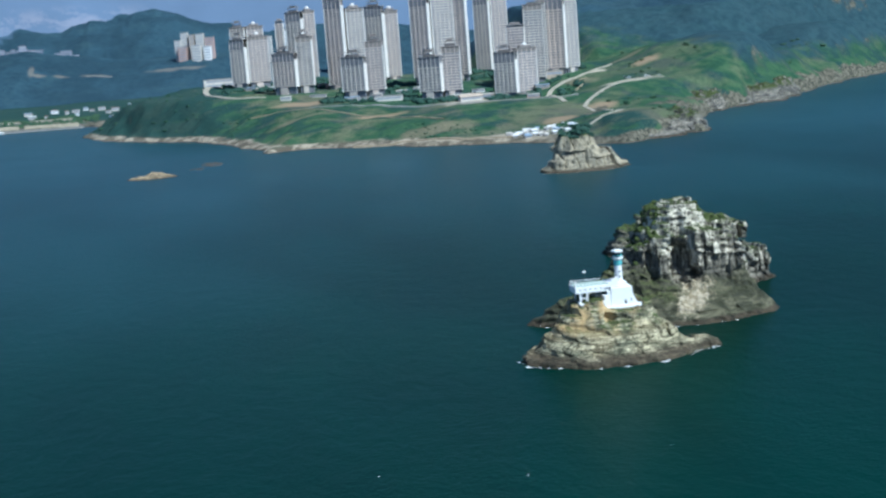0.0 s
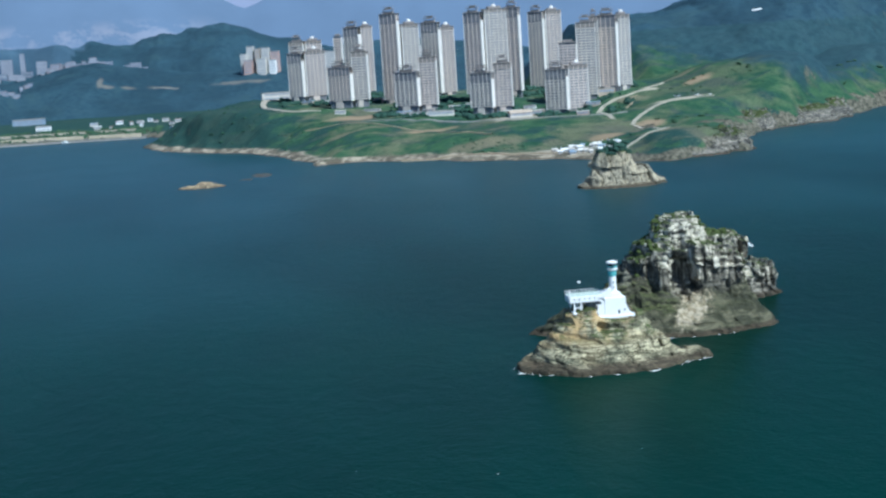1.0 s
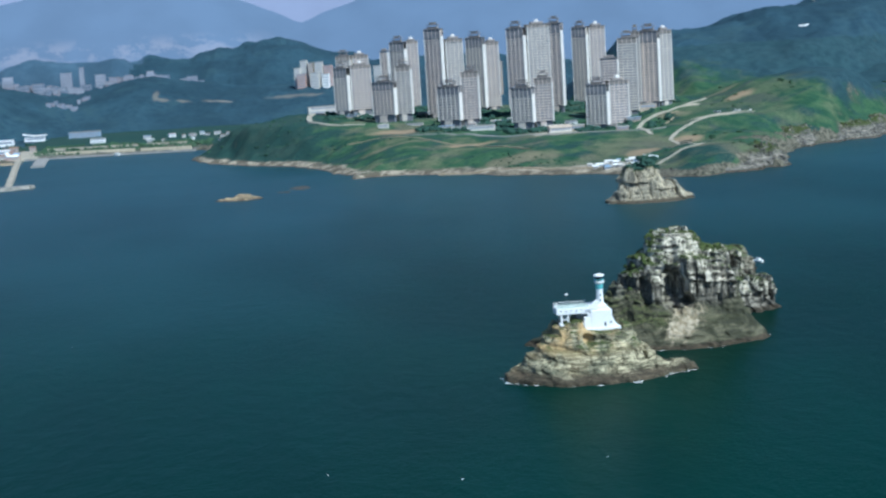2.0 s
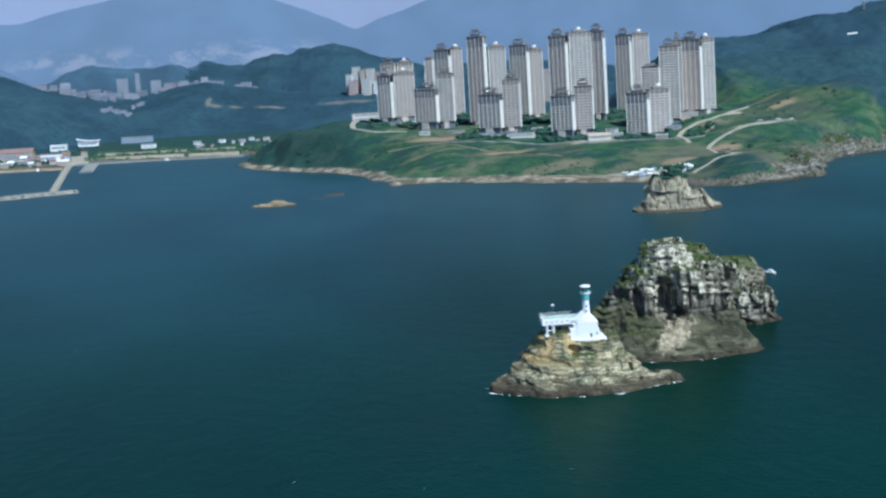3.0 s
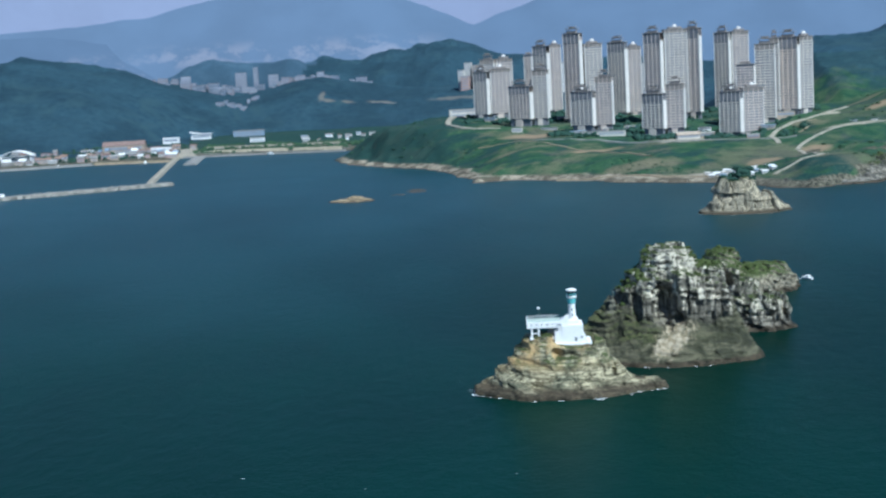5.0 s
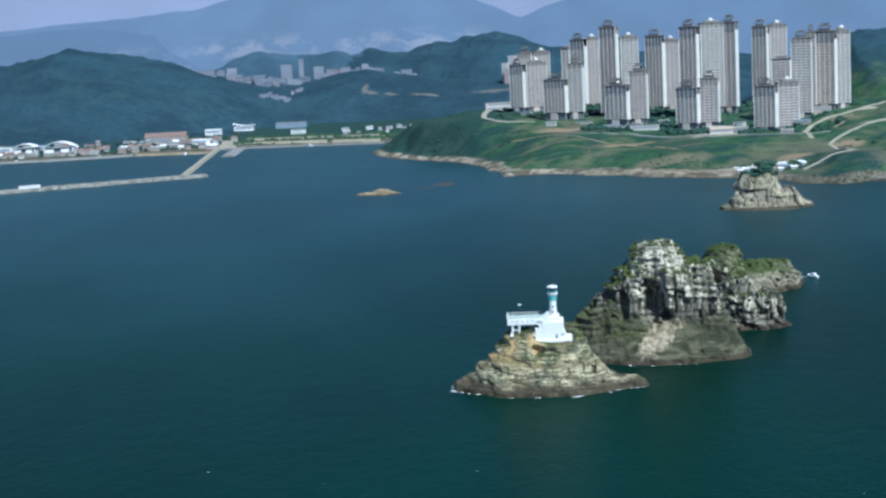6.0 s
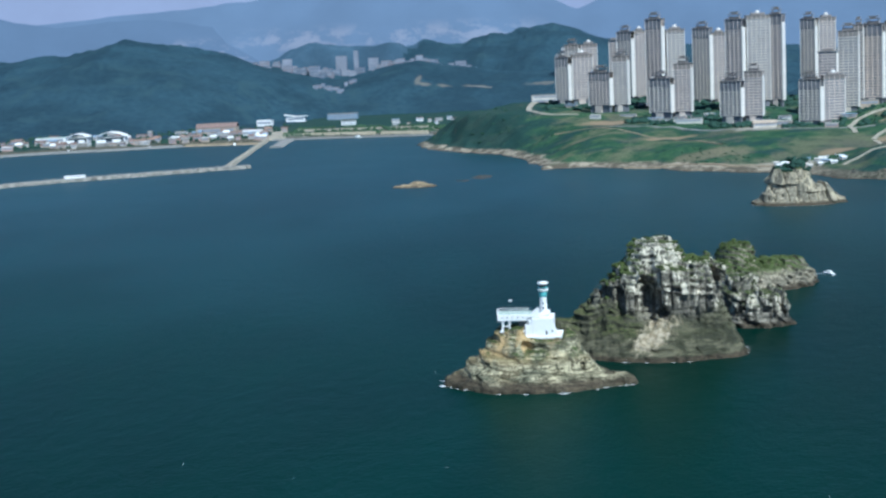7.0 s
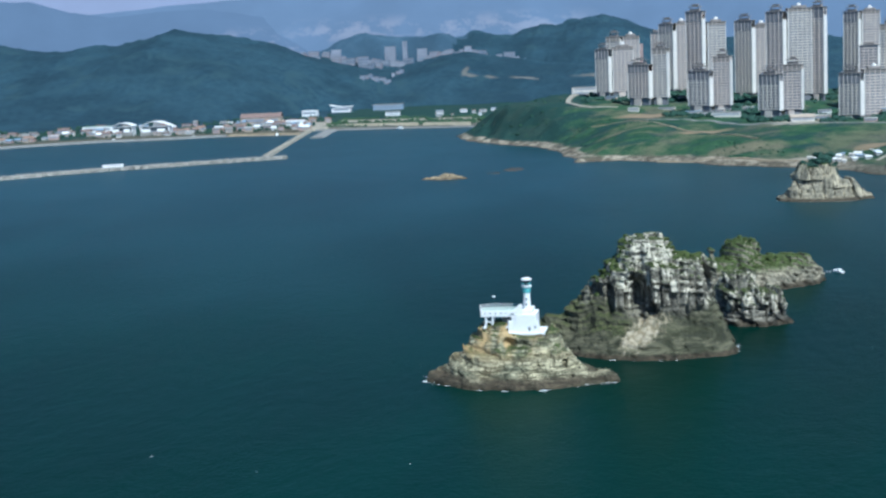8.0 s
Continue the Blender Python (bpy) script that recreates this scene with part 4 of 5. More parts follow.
def wing(tower, x, y, w, d, turn, ground, lobby, top, kind, wall):
    """One upright wing: glazed core, a balcony band for each storey, piers, blind gable ends, a crown and what stands on its roof."""
    high = top - 1.2
    core = part("glazed_core", boxes((-w / 2, -d / 2, lobby - 1, w / 2, d / 2, high)), TOWER_GLASS, tower, "blue-grey window bands")
    core.matrix_local = pose(x, y, 0, 0, 0, turn)

    def piece(name, px, pz, sw, sd, sh, material, label=""):
        ob = part(name, shared(name + material.name, sw, sd, sh, material), material, core, label)
        ob.location = (px, 0, pz)

    crown = {"L": min(15.0, (top - lobby) * 0.24), "R": 4.0, "M": 7.0, "S": 3.0}[kind]
    storey = 3.9
    for k in range(int((high - crown - lobby) / storey) + 1):
        piece("floor_band", 0, lobby + k * storey, w - 0.4, d + 1.5, 1.7, wall)
    bays = max(2, int(round(w / 6.5)))
    for k in range(1, bays):
        piece("pier", -w / 2 + w * k / bays, lobby, 1.6 if kind == "L" else 0.9, d + (2.0 if kind == "L" else 1.2), high - lobby - crown, wall)
    piece("stair_slot", -w / 2 + w * 0.5 / bays, lobby, 0.8, d + 1.5, high - lobby - crown, TOWER_DARK, "dark recessed stair strip")
    for side in (-1, 1):
        piece("gable_end", side * (w / 2 + 0.2), lobby - 1.3, 1.0, d + 2.1, high - lobby + 1.0 - crown * 0.7, TOWER_STRIP, "blind white gable wall")
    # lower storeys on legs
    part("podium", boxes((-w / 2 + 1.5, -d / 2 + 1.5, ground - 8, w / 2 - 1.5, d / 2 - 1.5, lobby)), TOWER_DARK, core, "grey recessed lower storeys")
    part("entrance_leg", boxes((-w * 0.22, -d / 2 - 0.6, ground - 8, w * 0.10, -d / 2 + 3, lobby - 1.3)), wall, core)
    # dark top storeys with fins
    if kind != "S":
        part("dark_cladding", boxes((-w / 2 - 0.4, -d / 2 - 0.9, high - crown, w / 2 + 0.4, d / 2 + 0.9, high + 0.4)), TOWER_DARK if kind == "L" else TOWER_CROWN, core, "dark clad top storeys")
        for k in range(bays + 1):
            piece("crown_fin", -w / 2 + w * k / bays, high - crown, 0.8, d + 3.0, crown, wall)
    part("cornice", boxes((-w / 2 - 1.6, -d / 2 - 2.0, high + 0.404, w / 2 + 1.6, d / 2 + 2.0, top), bevel=0.2), TOWER_CROWN, core, "brown overhanging roof edge")
    part("roof_house", boxes((-w * 0.30, -d * 0.32, top + 0.004, w * 0.30, d * 0.32, top + 3.2), bevel=0.3), TOWER_CROWN, core)
    if kind in "LM":
        posts = [(sx * w * 0.24 - 0.3, sy * d * 0.3 - 0.3, top + 3.2, sx * w * 0.24 + 0.3, sy * d * 0.3 + 0.3, top + 6.0) for sx in (-1, 1) for sy in (-1, 1)]
        part("roof_canopy", boxes((-w * 0.36, -d * 0.5, top + 6.004, w * 0.36, d * 0.5, top + 6.9), *posts), TOWER_CROWN, core, "brown roof canopy on posts")
        part("lift_house", boxes((-w * 0.16, -d * 0.24, top + 6.904, w * 0.16, d * 0.24, top + 9.4)), TOWER_SHADE, core)
        part("upper_canopy", boxes((-w * 0.26, -d * 0.38, top + 9.404, w * 0.26, d * 0.38, top + 10.2)), TOWER_CROWN, core, "small upper brown canopy")
    if kind in "RL":
        r = 3.4 if kind == "R" else 2.2
        z = top + (3.2 if kind == "R" else 0.004)
        cx = 0.0 if kind == "R" else -w * 0.40
        part("roof_drum", lathe([(r, z), (r, z + r * 0.35), (r * 0.8, z + r * 0.8), (r * 0.4, z + r * 1.05), (0.1, z + r * 1.12)], 14, cx, 0), TOWER_STRIP, core, "white rounded rooftop drum")
    return core


def apartment_tower(label, y, base, wings):
    """wings: left x, right x, top, kind; L dark-crowned and turned away from the sun, R domed and facing it."""
    xm = (wings[0][0] + wings[-1][1]) / 2
    ground = min(gz(xm, y), gz(xm, y - 12), gz(xm, y + 12)) - 0.5
    tower = thing("apartment_tower", label, "building", "apartment towers on the headland", at=(xm, y, 0))
    for k, (x0, x1, top, kind) in enumerate(wings):
        d = 8.0 if kind == "L" else 13.0
        turn = {"L": -32.0, "R": 9.0, "M": -14.0, "S": -14.0}[kind]
        t = abs(radians(turn))
        w = ((x1 - x0) - d * math.sin(t) * (1.0 if turn < 0 else 0.4)) / math.cos(t)
        wing(tower, (x0 + x1) / 2 - xm, 4.0 * (kind == "R"), w, d, turn, ground, max(base, ground + 5), top, kind, TOWER_SHADE if (k + int(y)) % 2 else TOWER_WALL)
    if len(wings) > 1:
        low = min(w[2] for w in wings) - 3
        part("stair_core", boxes((wings[0][1] - xm - 6, 5, ground - 8, wings[-1][0] - xm + 6, 16, low)), TOWER_SHADE, tower, "plain stair and lift core between the wings")
    return tower


TALL = "tall cream apartment tower with window bands and dark stepped crown"
SHORT = "lower cream apartment tower stepping down the slope"
apartment_tower(SHORT, 1730, 69, [(-67, -42, 137, "L"), (-41, -8, 140, "R")])
apartment_tower(TALL, 1890, 70, [(-57, -31, 157, "M"), (-30, -3, 157, "R")])
apartment_tower(SHORT, 1615, 62, [(-12, 24, 112, "L"), (25, 50, 135, "M")])
apartment_tower(TALL, 1830, 67, [(33, 60, 174, "L"), (60, 79, 175, "R")])
apartment_tower("narrow slate-clad apartment tower behind the cream ones", 1885, 77, [(19, 34, 162, "S")])
apartment_tower(TALL, 1655, 57, [(77, 105, 189, "L"), (108, 135, 172, "R")])
apartment_tower(SHORT, 1504, 52, [(78, 112, 101, "L"), (113, 140, 121, "M")])
apartment_tower(TALL, 1760, 59, [(154, 184, 173, "L"), (184, 206, 165, "R")])
apartment_tower("broad three-winged cream apartment tower with dark crown", 1545, 62, [(191, 218, 181, "L"), (220, 254, 185, "R"), (252, 275, 185, "L")])
apartment_tower(SHORT, 1400, 47, [(172, 203, 95, "L"), (204, 231, 107, "M")])
apartment_tower(TALL, 1658, 60, [(312, 336, 178, "L"), (337, 363, 179, "R")])
apartment_tower("dark glazed apartment block between taller towers", 1445, 45, [(309, 336, 129, "S")])
apartment_tower(SHORT, 1394, 37, [(278, 308, 93, "L"), (308, 337, 97, "R")])
apartment_tower(TALL, 1450, 52, [(337, 366, 156, "M")])
apartment_tower("broad cream apartment tower at the seaward corner", 1470, 62, [(361, 376, 164, "M"), (374, 403, 164, "L"), (401, 421, 164, "R")])


# ---- roads and paths on the headland ----
def ribbon(name, label, line, width, material, lift=0.5, category="road"):
    pts = []
    for (ax, ay), (bx, by) in zip(line, line[1:]):
        n = max(2, int(math.hypot(bx - ax, by - ay) / 5))
        pts += [(ax + (bx - ax) * k / n, ay + (by - ay) * k / n) for k in range(n)]
    pts.append(line[-1])
    p = np.array(pts, float)
    for _ in range(6):
        p[1:-1] = 0.5 * p[1:-1] + 0.25 * (p[:-2] + p[2:])
    t = np.gradient(p, axis=0)
    t /= np.linalg.norm(t, axis=1)[:, None]
    nrm = np.stack([-t[:, 1], t[:, 0]], -1)
    bm = bmesh.new()
    rows = []
    for k, q in enumerate(p):
        zs = [gz(*(q + nrm[k] * width * s)) for s in (-0.5, 0.0, 0.5)]
        z = max(zs) * 0.5 + sum(zs) / 6 + lift
        rows.append([bm.verts.new((*(q + nrm[k] * width * s), z + dz)) for s, dz in ((-0.62, -2.5), (-0.5, 0), (0.5, 0), (0.62, -2.5))])
    for a, b in zip(rows, rows[1:]):
        for k in range(3):
            bm.faces.new((a[k], a[k + 1], b[k + 1], b[k]))
    bmesh.ops.recalc_face_normals(bm, faces=bm.faces[:])
    return tagged(part(name, bm, material, None), label, category, kind="structure")


ribbon("road", "pale curving road up the green slope", [(322, 1205), (324, 1262), (330, 1318), (346, 1362), (374, 1384), (409, 1428), (444, 1456), (470, 1470)], 6, PAVING, 0.9)
ribbon("road", "pale road climbing to the hillside lot", [(336, 1168), (345, 1188), (366, 1218), (394, 1254), (419, 1268), (452, 1272), (485, 1290)], 5, PAVING)
ribbon("road", "pale track from the beach to the road fork", [(274, 985), (290, 1002), (307, 1008), (336, 1018), (352, 1060), (348, 1110), (338, 1165)], 5, PAVING)
ribbon("road", "road along the front of the apartment terrace", [(20, 1440), (90, 1385), (150, 1318), (215, 1283), (290, 1262), (352, 1245)], 7, CONCRETE)
ribbon("road", "road curving round the western terrace", [(-28, 1592), (-66, 1598), (-92, 1622), (-110, 1680), (-112, 1735), (-106, 1780), (-64, 1795)], 8, PAVING, 1.2)
ribbon("path", "narrow earth path across the green slope", [(372, 1330), (392, 1350), (385, 1385), (410, 1400)], 3.5, EARTH, category="path")
ribbon("path", "narrow earth path across the grassy bluff", [(-60, 1470), (0, 1440), (60, 1330), (110, 1262), (160, 1180)], 4, EARTH, category="path")
ribbon("path", "pale ledge road along the wooded hillside", [(-352, 3076), (-339, 3078), (-290, 3083)], 2.4, HAZEGREY, 1.2, category="path")
ribbon("path", "sandy strip behind the shore rocks", [(40, 1150), (110, 1118), (165, 1066), (215, 1042)], 9, EARTH, 0.4, category="path")


for shift, wide in ((22, 5), (70, 12), (150, 16)):
    ribbon("path", "pale promenade through the bay park", [(-640, 2152 + shift), (-596, 2154 + shift), (-481, 2146 + shift), (-366, 2124 + shift), (-318, 2120 + shift)], wide, PAVING if shift > 30 else HAZEGREY, 0.5, category="path")


# ---- small buildings ----
def building(name, label, x, y, w, d, h, wall, roof, style="flat", turn=0.0, group="", storeys=1, ground=None, category="building", glass=None):
    z = gz(x, y) if ground is None else ground
    b = thing(name, label, category, group, at=(x, y, z), turn=turn)
    body = part("wall", boxes((-w / 2, -d / 2, -6, w / 2, d / 2, h)), wall, b)
    bm = bmesh.new()
    if style == "flat":
        box(bm, -w / 2 - 0.4, -d / 2 - 0.4, h + 0.004, w / 2 + 0.4, d / 2 + 0.4, h + 0.9)
    else:
        n = 2 if style == "gable" else 10
        rise = (0.28 if style == "gable" else 0.22) * d if style == "gable" else 0.16 * w
        rows = []
        for k in range(n + 1):
            s = k / n
            if style == "gable":
                yy, zz = -d / 2 - 0.8 + (d + 1.6) * s, h + 0.01 + rise * (1 - abs(2 * s - 1))
                rows.append([bm.verts.new((-w / 2 - 0.8, yy, zz)), bm.verts.new((w / 2 + 0.8, yy, zz)), bm.verts.new((w / 2 + 0.8, yy, zz + 0.5)), bm.verts.new((-w / 2 - 0.8, yy, zz + 0.5))])
            else:
                xx, zz = -w / 2 - 2.5 + (w + 5) * s, h + 0.6 + rise * math.sin(math.pi * s)
                rows.append([bm.verts.new((xx, -d / 2 - 2.5, zz)), bm.verts.new((xx, d / 2 + 2.5, zz)), bm.verts.new((xx, d / 2 + 2.5, zz + 0.9)), bm.verts.new((xx, -d / 2 - 2.5, zz + 0.9))])
        for a, c in zip(rows, rows[1:]):
            for k in range(4):
                bm.faces.new((a[k], a[(k + 1) % 4], c[(k + 1) % 4], c[k]))
        bm.faces.new(rows[0])
        bm.faces.new(rows[-1][::-1])
        bmesh.ops.recalc_face_normals(bm, faces=bm.faces[:])
    part("roof", bm, roof, b)
    for k in range(storeys):
        s = part("window_band", shared("window_band" if glass is None else "hazed_window_band", w * 0.86, d + 0.5, h / storeys * 0.38, glass or FAR_GLASS), glass or FAR_GLASS, body)
        s.location = (0, 0, h * (k + 0.42) / storeys)
    return b


# ---- the harbour ----
def quay(name, label, line, width, top, material, rubble=0, seed=1, category="breakwater"):
    """A causeway: a capped wall along the line with loose armour stones down its sides."""
    q = thing(name, label, category, at=(line[0][0], line[0][1], 0))
    o = np.array(line[0])
    bm = bmesh.new()
    p = np.array(line, float) - o
    t = np.gradient(p, axis=0)
    t /= np.linalg.norm(t, axis=1)[:, None]
    nrm = np.stack([-t[:, 1], t[:, 0]], -1)
    rows = [[bm.verts.new((*(a + n * width * s), z)) for s, z in ((-0.8, -3), (-0.5, top - 0.8), (-0.45, top), (0.45, top), (0.5, top - 0.8), (0.8, -3))] for a, n in zip(p, nrm)]
    for a, b in zip(rows, rows[1:]):
        for k in range(5):
            bm.faces.new((a[k], a[k + 1], b[k + 1], b[k]))
    bm.faces.new(rows[0])
    bm.faces.new(rows[-1][::-1])
    bmesh.ops.recalc_face_normals(bm, faces=bm.faces[:])
    part("causeway", bm, material, q)
    if rubble:
        rng = random.Random(seed)
        bm = bmesh.new()
        seg = np.linalg.norm(np.diff(p, axis=0), axis=1)
        cum = np.concatenate([[0], np.cumsum(seg)])
        for _ in range(rubble):
            s = rng.uniform(0, cum[-1])
            k = min(int(np.searchsorted(cum, s)) - 1 if s > 0 else 0, len(seg) - 1)
            a = p[k] + (p[k + 1] - p[k]) * ((s - cum[k]) / seg[k])
            side = rng.choice((-1, 1, -1))
            u = rng.uniform(0.5, 0.82)
            c = a + nrm[k] * width * u * side
            z = top - 0.8 - (u - 0.5) / 0.3 * (top + 1.0)
            r = rng.uniform(0.6, 1.4)
            m = pose(c[0], c[1], z + 0.4, rng.uniform(0, 90), rng.uniform(0, 90), rng.uniform(0, 90))
            vs = box(bm, -r, -r * 0.8, -r * 0.7, r, r * 0.8, r * 0.7)
            for v in vs:
                v.co = m @ (v.co * rng.uniform(0.8, 1.15))
        tagged(part("armour_stone", bm, BOULDER, q, "heaped pale armour stones"), kind="stuff")
    return q


BOULDER = plain("armour_stone", (0.30, 0.285, 0.25), 0.95, 0.3, 0.15)
quay("breakwater", "long pale stone breakwater with a concrete cap", [(-500, 1414), (-520, 1404), (-545, 1390), (-600, 1352), (-660, 1312), (-720, 1278), (-775, 1232), (-830, 1165), (-930, 1060), (-1100, 930)], 19, 4.2, BOULDER, 1900, 3)
quay("pier", "tan concrete pier joining the breakwater to the quay", [(-532, 1405), (-552, 1520), (-578, 1680), (-608, 1860), (-634, 2020), (-656, 2160)], 9, 3.4, PAVING, category="pier")
quay("wharf", "tan wharf slab beside the pier", [(-578, 1900), (-590, 1990), (-603, 2080), (-612, 2165)], 20, 2.6, CONCRETE, category="wharf")
quay("wharf", "tan wharf along the harbour basin", [(-640, 2040), (-670, 2046), (-711, 2056), (-790, 2066)], 20, 3.2, EARTH, category="wharf")
quay("quay_wall", "grey quay wall round the harbour basin", [(-1300, 1826), (-1205, 1882), (-1110, 1956), (-1029, 2002), (-900, 2026), (-798, 2062)], 22, 3.4, HAZEGREY, category="quay")
quay("sea_wall", "low grey sea wall along the bay", [(-643, 2148), (-596, 2150), (-481, 2142), (-366, 2120), (-322, 2114)], 9, 3.0, HAZEGREY, category="sea wall")
building("breakwater_shed", "long white shed on the breakwater", -713, 1284, 28, 5, 1.6, WHITE, WHITE, turn=33, ground=5.4)
for x, y, w, turn in ((-1018, 2100, 40, 8), (-948, 2092, 56, 8)):
    hall = building("arched_hall", "white hall with a swept arched roof at the harbour", x, y, w, 30, 17, WHITE, WHITE, "arch", turn, "harbour halls", 1)
    part("porch", boxes((-w * 0.50, -22, -3, w * 0.50, -15.004, 7)), CONCRETE, hall)
    part("dark_front", boxes((-w * 0.46, -15.3, 9, w * 0.46, -15.004, 16.5)), DARKGLASS, hall, "dark glazed band under the roof")
    for sx in (-0.30, 0.22):
        part("white_pylon", boxes((w * sx - w * 0.14, -18, 0, w * sx + w * 0.14, -15.31, 13)), WHITE, hall)
building("arched_hall", "long pale green-roofed quay shed", -1110, 2190, 60, 18, 12, WHITE, GREENROOF, "flat", 8, "harbour halls")
rng = random.Random(12)
SHADES = [plain("pale_plaster", (0.62, 0.58, 0.52), 0.85, 0.15, 0.2), plain("tan_plaster", (0.46, 0.37, 0.29), 0.85, 0.15, 0.2), plain("pink_plaster", (0.50, 0.34, 0.29), 0.85, 0.15, 0.2), WHITE]
ROOFS = [RED_ROOF, RED_ROOF, BLUE_ROOF, CONCRETE, WHITE, plain("rust_roof", (0.30, 0.20, 0.15), 0.85, 0.2, 0.2)]
for k in range(130):
    s = (k + rng.uniform(0.1, 0.9)) / 130
    x = -1290 + 640 * s
    y = float(np.interp(x, [-1290, -1120, -926, -780, -650], [1880, 2010, 2060, 2100, 2140])) + rng.choice((14, 44, 80, 120, 170, 220)) + rng.uniform(-8, 8)
    building("harbour_house", "small harbour building with a pitched roof", x, y, rng.uniform(7, 20), rng.uniform(8, 14), rng.uniform(3.5, 9), rng.choice(SHADES[:3]), rng.choice(ROOFS), rng.choice(("gable", "gable", "flat")), rng.uniform(-8, 16), "harbour buildings", rng.choice((1, 2)))
building("warehouse", "white flat-roofed harbour warehouse", -712, 2250, 46, 26, 10, WHITE, WHITE, "flat", 5)
building("warehouse", "white flat-roofed harbour warehouse", -748, 2520, 34, 22, 12, WHITE, WHITE, "flat", 5)
building("warehouse", "long red-roofed harbour warehouse", -795, 2300, 84, 30, 14, SHADES[1], RED_ROOF, "gable", 5)
hall = building("sports_hall", "white hall with an upswept roof", -716, 2690, 44, 30, 10, WHITE, BLUE_ROOF, "flat", 6)
for sx, lift in ((-1, 5.0), (1, 0.8)):
    bm = bmesh.new()
    pts = [(0.0, 10.92), (sx * 26, 10.92 + lift), (sx * 26, 12.2 + lift), (0.0, 12.2)]
    front = [bm.verts.new((px, -17, pz)) for px, pz in pts]
    rear = [bm.verts.new((px, 17, pz)) for px, pz in pts]
    bm.faces.new(front)
    bm.faces.new(rear[::-1])
    for k in range(4):
        bm.faces.new((front[k], rear[k], rear[(k + 1) % 4], front[(k + 1) % 4]))
    bmesh.ops.recalc_face_normals(bm, faces=bm.faces[:])
    part("roof_wing", bm, WHITE, hall, "white upswept roof wing")
building("office_block", "low blue-grey glazed block", -610, 2716, 70, 26, 13, BLUE_ROOF, CONCRETE, "flat", 4, storeys=3)
building("office_block", "low pale block by the bay park", -545, 2440, 30, 18, 9, WHITE, CONCRETE, "flat", 4, storeys=2)
for k in range(16):
    building("bay_house", "small white building beside the bay park", -440 + 16 * k + rng.uniform(-9, 9), 2440 + rng.uniform(-90, 90), rng.uniform(6, 16), 9, rng.uniform(3, 7), rng.choice((WHITE, SHADES[0])), rng.choice(ROOFS), "flat", rng.uniform(-10, 20), "bay buildings")
ribbon("plaza", "tan paved plaza between the harbour and the bay park", [(-640, 2100), (-640, 2180), (-652, 2260), (-670, 2330)], 34, PAVING, 0.6, category="pavement")
TERRACE = plain("sandy_paving", (0.50, 0.43, 0.31), 0.9, 0.2, 0.05)
quay("terrace_wall", "sandy terrace wall along the bay park", [(-592, 2200), (-520, 2180), (-440, 2158)], 5, 9.6, TERRACE, category="wall")
quay("terrace_wall", "sandy terrace wall along the bay park", [(-428, 2156), (-380, 2140), (-332, 2124)], 5, 9.0, TERRACE, category="wall")
quay("terrace_wall", "sandy terrace wall along the bay park", [(-632, 2322), (-540, 2304), (-440, 2284), (-350, 2268)], 4, 11.6, PAVING, category="wall")
# low terrace building and pump house on the headland
building("terrace_building", "long low pale building on the western terrace", -84, 1800, 56, 12, 13, SHADES[0], CONCRETE, "flat", 8, storeys=2)
building("clifftop_house", "small white house on the cape", -258, 1905, 18, 12, 7, WHITE, CONCRETE, "flat", 20)
building("site_shed", "pale construction shed on bare ground", 222, 1312, 30, 12, 5, SHADES[0], SHADES[1], "gable", 5)
building("site_shed", "tan construction shed on bare ground", 250, 1340, 22, 10, 7, SHADES[1], SHADES[0], "flat", -8)
building("podium_building", "low pale building between the towers", 128, 1420, 40, 14, 6, SHADES[0], CONCRETE, "flat", 0)
building("podium_building", "low pale building between the towers", 380, 1462, 26, 12, 8, SHADES[1], CONCRETE, "flat", 0)

# ---- the city behind ----
for x, y, w, h, tone in ((-122, 3195, 16, 52, 0), (-104, 3200, 18, 68, 0), (-86, 3190, 14, 60, 1), (-66, 3185, 20, 62, 0), (-42, 3185, 22, 52, 2), (-112, 3175, 22, 34, 2), (-78, 3170, 24, 40, 0), (-50, 3172, 18, 34, 3),
                         (330, 3000, 40, 90, 0), (372, 3010, 34, 80, 1), (250, 2950, 34, 60, 0), (90, 3100, 36, 60, 0), (150, 3120, 30, 74, 3)):
    building("distant_apartment_block", "pale distant apartment block behind the headland", x, y, w, 16, h, SHADES[tone], CONCRETE, "flat", -12, "distant blocks", max(4, int(h / 6)), glass=FAR_GLASS)
rng = random.Random(44)
# Wall colours dimmed and blued to hold the haze over the far city.
HAZY = [plain("haze_pale_block", (0.27, 0.285, 0.335), 0.9, 0.1, 0.05), plain("haze_rose_block", (0.28, 0.262, 0.295), 0.9, 0.1, 0.05), plain("haze_grey_block", (0.19, 0.225, 0.285), 0.9, 0.1, 0.05)]
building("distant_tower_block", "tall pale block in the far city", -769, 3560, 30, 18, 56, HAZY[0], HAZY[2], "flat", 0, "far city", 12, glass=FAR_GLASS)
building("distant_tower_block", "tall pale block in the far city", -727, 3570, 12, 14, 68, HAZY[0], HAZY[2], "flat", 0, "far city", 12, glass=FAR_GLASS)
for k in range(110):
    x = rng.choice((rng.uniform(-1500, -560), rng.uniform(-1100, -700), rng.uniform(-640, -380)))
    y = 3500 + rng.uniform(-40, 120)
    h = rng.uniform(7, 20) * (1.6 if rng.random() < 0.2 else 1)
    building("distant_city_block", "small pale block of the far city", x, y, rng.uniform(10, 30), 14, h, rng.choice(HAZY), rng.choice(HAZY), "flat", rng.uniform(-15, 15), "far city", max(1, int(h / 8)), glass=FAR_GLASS)


